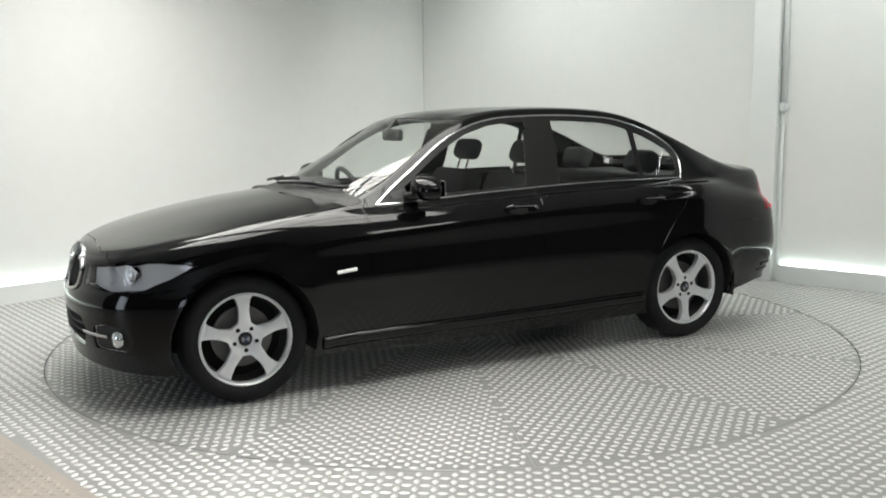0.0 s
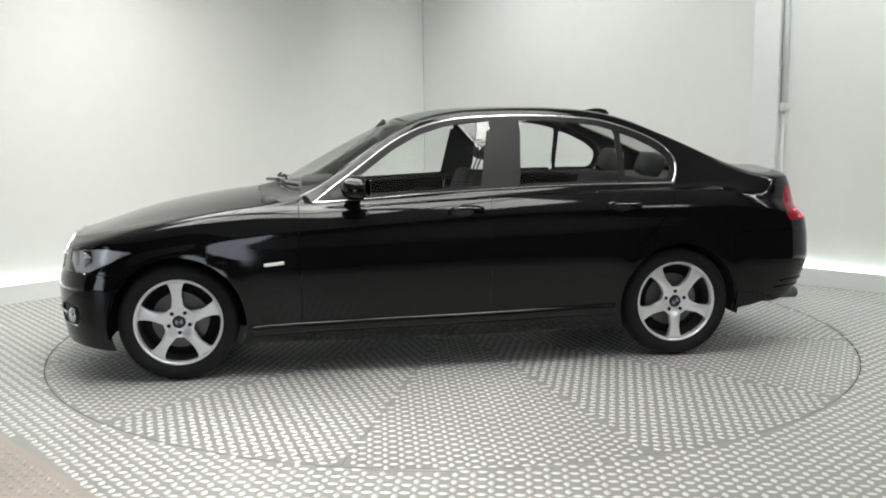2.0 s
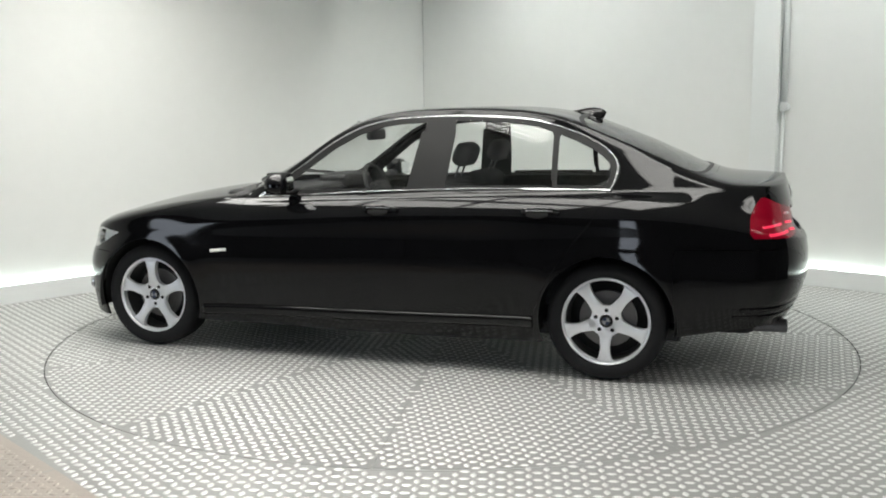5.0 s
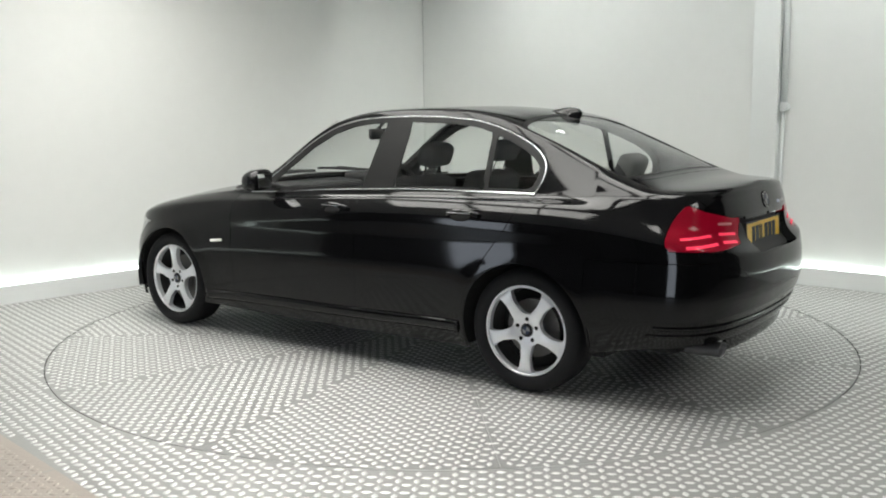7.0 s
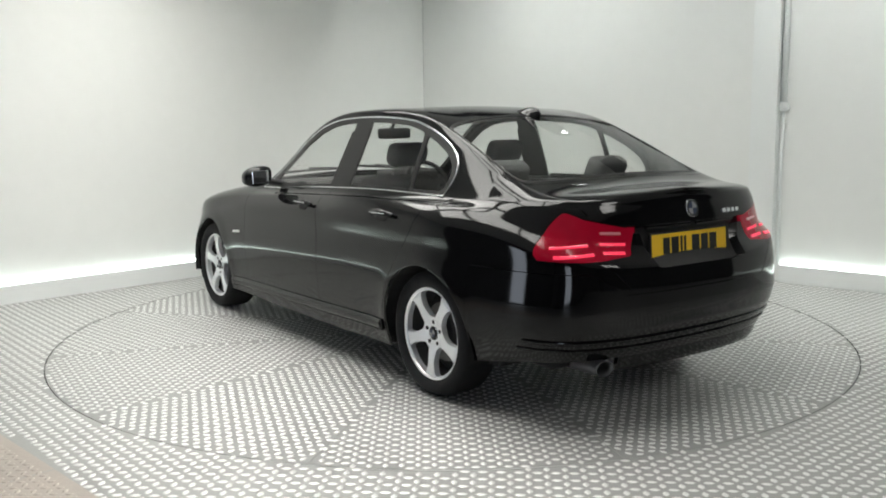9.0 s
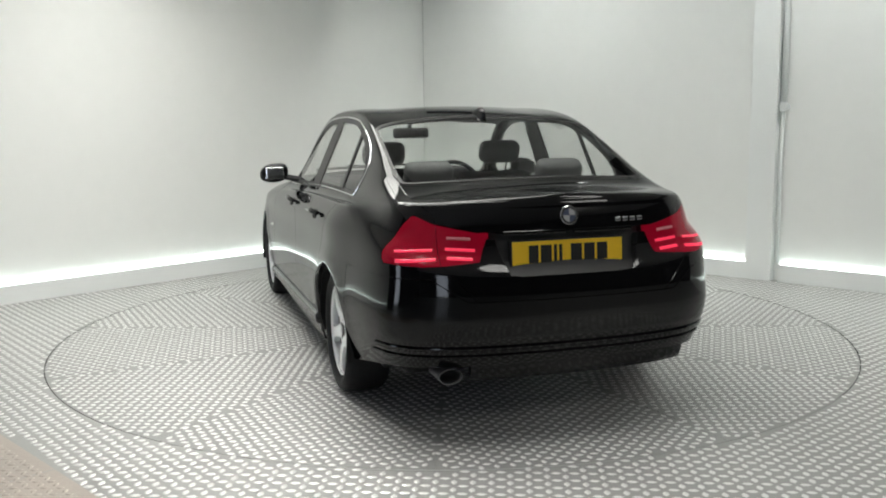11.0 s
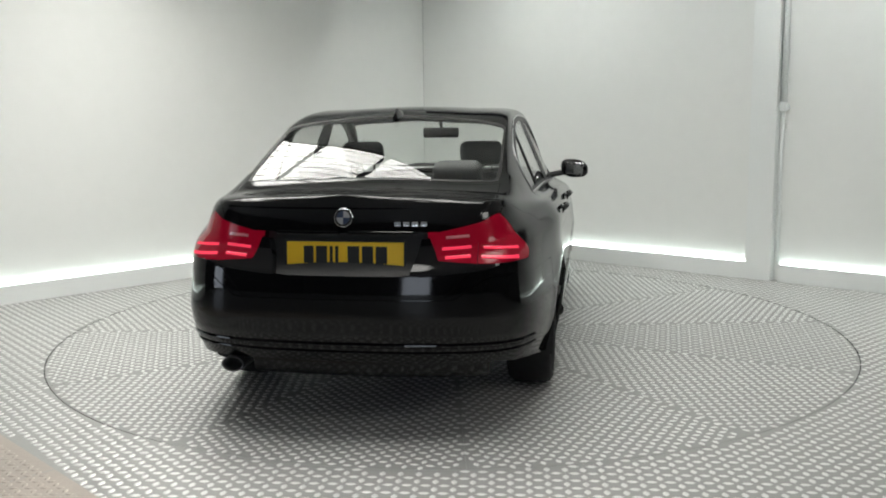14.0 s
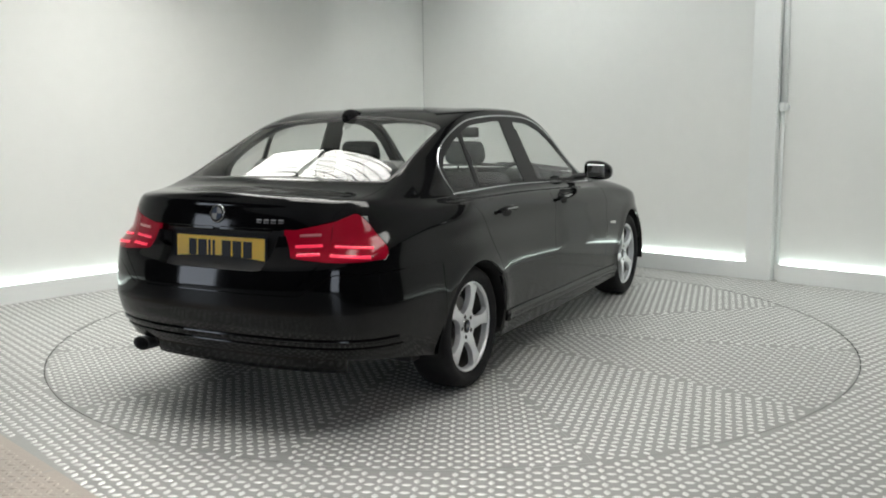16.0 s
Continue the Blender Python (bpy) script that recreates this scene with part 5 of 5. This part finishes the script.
def add_front(car):
    for s in (1, -1):
        ring = [(0.035, 0.535), (0.03, 0.60), (0.032, 0.662), (0.09, 0.688), (0.17, 0.688), (0.24, 0.680), (0.283, 0.640), (0.272, 0.60), (0.25, 0.55), (0.19, 0.532), (0.13, 0.524), (0.07, 0.527), (0.035, 0.535)]
        fr = [locate(y, z, True) for y, z in smooth_line(ring, 48)]
        bm = arc_band([p for p, n in fr], 0.018, 0.012, [n for p, n in fr])
        if s < 0:
            flip_y(bm)
        part("grille_rim", bm, CHROME, child(car, "grille_back", s), "chrome kidney-shaped grille rim")
        for y in np.linspace(0.06, 0.25, 8):
            bm = bmesh.new()
            fr = [locate(y, z, True) for z in (0.54, 0.60, 0.665)]
            bm = arc_band([p - n * 0.012 for p, n in fr], 0.006, 0.012, [n for p, n in fr])
            if s < 0:
                flip_y(bm)
            part("grille_slat", bm, PLASTIC, child(car, "grille_back", s))
        # lamps behind the headlight lens
        for y, z, r in ((0.53, 0.632, 0.042), (0.675, 0.650, 0.045)):
            p, n = locate(y, z, True)
            ax = (Vector((1, 0.25, 0))).normalized()
            bm = lathe([(0.0001, 0.018), (r * 0.5, 0.014), (r * 0.82, 0.0), (r * 0.86, 0.006), (r, 0.012), (r * 1.04, 0.004), (r * 0.9, -0.03)], 32)
            bm.transform(Matrix.Translation(p - n * 0.032) @ ax.to_track_quat("Y", "Z").to_matrix().to_4x4())
            if s < 0:
                flip_y(bm)
            part("projector", bm, CHROME if y > 0.6 else REFLECTOR, child(car, "headlight", s), "round projector lamp", smooth=True)
        p, n = locate(0.66, 0.345, True)
        bm = lathe([(0.0001, 0.016), (0.030, 0.012), (0.040, 0.004), (0.043, -0.012)], 28)
        bm.transform(Matrix.Translation(p) @ (n + Vector((0.8, 0, 0))).to_track_quat("Y", "Z").to_matrix().to_4x4())
        if s < 0:
            flip_y(bm)
        part("fog_light", bm, CHROME, child(car, "fog_recess", s), "round silver fog light", smooth=True)
        bm = tail_band([(y, 0.352) for y in np.linspace(0.40, 0.61, 9)], 0.016, 0.006, 0.002, True)
        if s < 0:
            flip_y(bm)
        part("fog_bar", bm, CHROME, child(car, "fog_recess", s))
    for z in (0.31, 0.345, 0.38):
        fr = [locate(y, z, True) for y in np.linspace(0.37, 0.0, 10)]
        pts = [p - n * 0.01 for p, n in fr]
        pts += [Vector((p.x, -p.y, p.z)) for p in pts[-2::-1]]
        nrm = [n for p, n in fr]
        nrm += [Vector((n.x, -n.y, n.z)) for n in nrm[-2::-1]]
        part("intake_slat", arc_band(pts, 0.008, 0.008, nrm), PLASTIC, car)
    # wipers lying along the foot of the screen
    def foot_line(y, up):
        lo, hi = 6.0, 8.0
        for _ in range(24):
            m = (lo + hi) / 2
            n = float(screen_low(m)) - up
            lo, hi = (m, hi) if body_point([n], [m])[0][1] > abs(y) else (lo, m)
        q = body_point([float(screen_low(lo)) - up], [lo])[0]
        return Vector((q[0] + 0.006, y, q[2] + 0.012))
    for y0, y1 in ((0.57, -0.02), (0.0, -0.56)):
        root = new("wiper")
        root.parent = car
        ys = np.linspace(y0, y1, 13)
        pts = [foot_line(y, 0.03 + 0.05 * (1 - i / 12)) for i, y in enumerate(ys)]
        part("wiper_blade", arc_band(pts, 0.012, 0.010, [Vector((0.5, 0, 0.85))] * 13), PLASTIC, root)
        arm = [foot_line(y, -0.02 + 0.07 * (1 - i / 8)) + Vector((0.012, 0, 0.016)) for i, y in enumerate(np.linspace((y0 + y1) / 2 + 0.05, y1 - 0.04, 9))]
        part("wiper_arm", arc_band(arm, 0.018, 0.007, [Vector((0.5, 0, 0.85))] * 9), PLASTIC, root)


def add_details(car):
    top = [(0.655, 0.925)] + OPENING[1:16]
    both_sides("window_trim", lambda: side_band(smooth_line(top, 120), 0.009, 0.004, 0.05), CHROME, car, "thin chrome trim over the windows")
    low = [(0.66, 0.925), (0.38, 0.937), (0.07, 0.957), (-0.24, 0.972), (-0.55, 0.984), (-0.86, 0.990), (-1.385, 0.990)]
    both_sides("belt_trim", lambda: side_band(smooth_line(low, 60), 0.009, 0.004, 0.05), CHROME, car, "thin chrome trim under the windows")
    for s in (1, -1):
        add_mirror(car, s)
        add_handle(car, -0.155, 0.868, s)
        add_handle(car, -1.045, 0.876, s)
    sill = [(1.0, 0.256), (0.70, 0.268), (-0.20, 0.282), (-0.70, 0.293), (-1.0, 0.298)]
    both_sides("side_sill", lambda: side_band(smooth_line(sill, 50), 0.060, 0.018, 0.05), PAINT, car, "rounded black sill below the doors", True)
    both_sides("side_repeater", lambda: side_band([(0.925, 0.612), (0.82, 0.622)], 0.018, 0.005, 0.02), AMBER, car, "clear side repeater lamp")
    add_tail(car)
    add_front(car)
    # roof aerial
    bm = bmesh.new()
    rings = []
    for i in range(11):
        t = i / 10
        x = -1.05 - 0.18 * t
        h = 0.046 * math.sin(min(t * 1.25, 1) * math.pi / 2) ** 1.3 * (1 if t < 0.9 else 1 - (t - 0.9) * 3.0)
        w = 0.006 + 0.022 * math.sin(math.pi * min(t * 0.8 + 0.1, 1))
        base = float(z_mid(x)) - 0.006
        rings.append([bm.verts.new((x - 0.02 * c * t, w * (1 - 0.75 * c) * sgn, base + (h + 0.006) * c)) for c, sgn in ((0, 1), (0.5, 1), (0.9, 0.8), (1.0, 0), (0.9, -0.8), (0.5, -1), (0, -1))])
    for a, b in zip(rings, rings[1:]):
        for i in range(6):
            bm.faces.new((a[i], a[i + 1], b[i + 1], b[i]))
    bm.faces.new(rings[0])
    bm.faces.new(rings[-1])
    bmesh.ops.recalc_face_normals(bm, faces=bm.faces)
    part("roof_aerial", bm, PAINT, car, smooth=True)
    # headlining under the roof
    bm = bmesh.new()
    ns, vs = np.linspace(-1.12, 0.05, 16), np.linspace(6.15, 8, 8)
    for s in (1, -1):
        g = [[None] * 8 for _ in ns]
        for i, n in enumerate(ns):
            q = body_point([n] * 8, vs)
            for j in range(8):
                g[i][j] = bm.verts.new((q[j][0], s * q[j][1] * 0.97, q[j][2] - 0.035))
        for i in range(15):
            for j in range(7):
                bm.faces.new((g[i][j], g[i + 1][j], g[i + 1][j + 1], g[i][j + 1]))
    bmesh.ops.remove_doubles(bm, verts=bm.verts, dist=0.001)
    bmesh.ops.recalc_face_normals(bm, faces=bm.faces)
    part("headlining", bm, HEADLINING, car, smooth=True)


HEADLINING = material("grey_headlining", (0.22, 0.22, 0.21), 0.85, grain=0.1, bump=0.2)


# ---- build ----
build_booth()
build_doors()
build_lamps()
build_floor()
turntable = build_turntable()
car = build_car()
add_details(car)

TURN_START, TURN_RATE = 207.17, -9.0242
CAR_AT = (0.2255, 0.1277)


def motions():
    turn_rows, car_rows = [], []
    for k in range(33):
        t = k * 0.5
        m = pose(0, 0, 0, 0, 0, TURN_START + TURN_RATE * t)
        turn_rows.append((t, m))
        car_rows.append((t, m @ pose(CAR_AT[0], CAR_AT[1], 0.0)))
    walk(turntable, turn_rows)
    walk(car, car_rows)


motions()
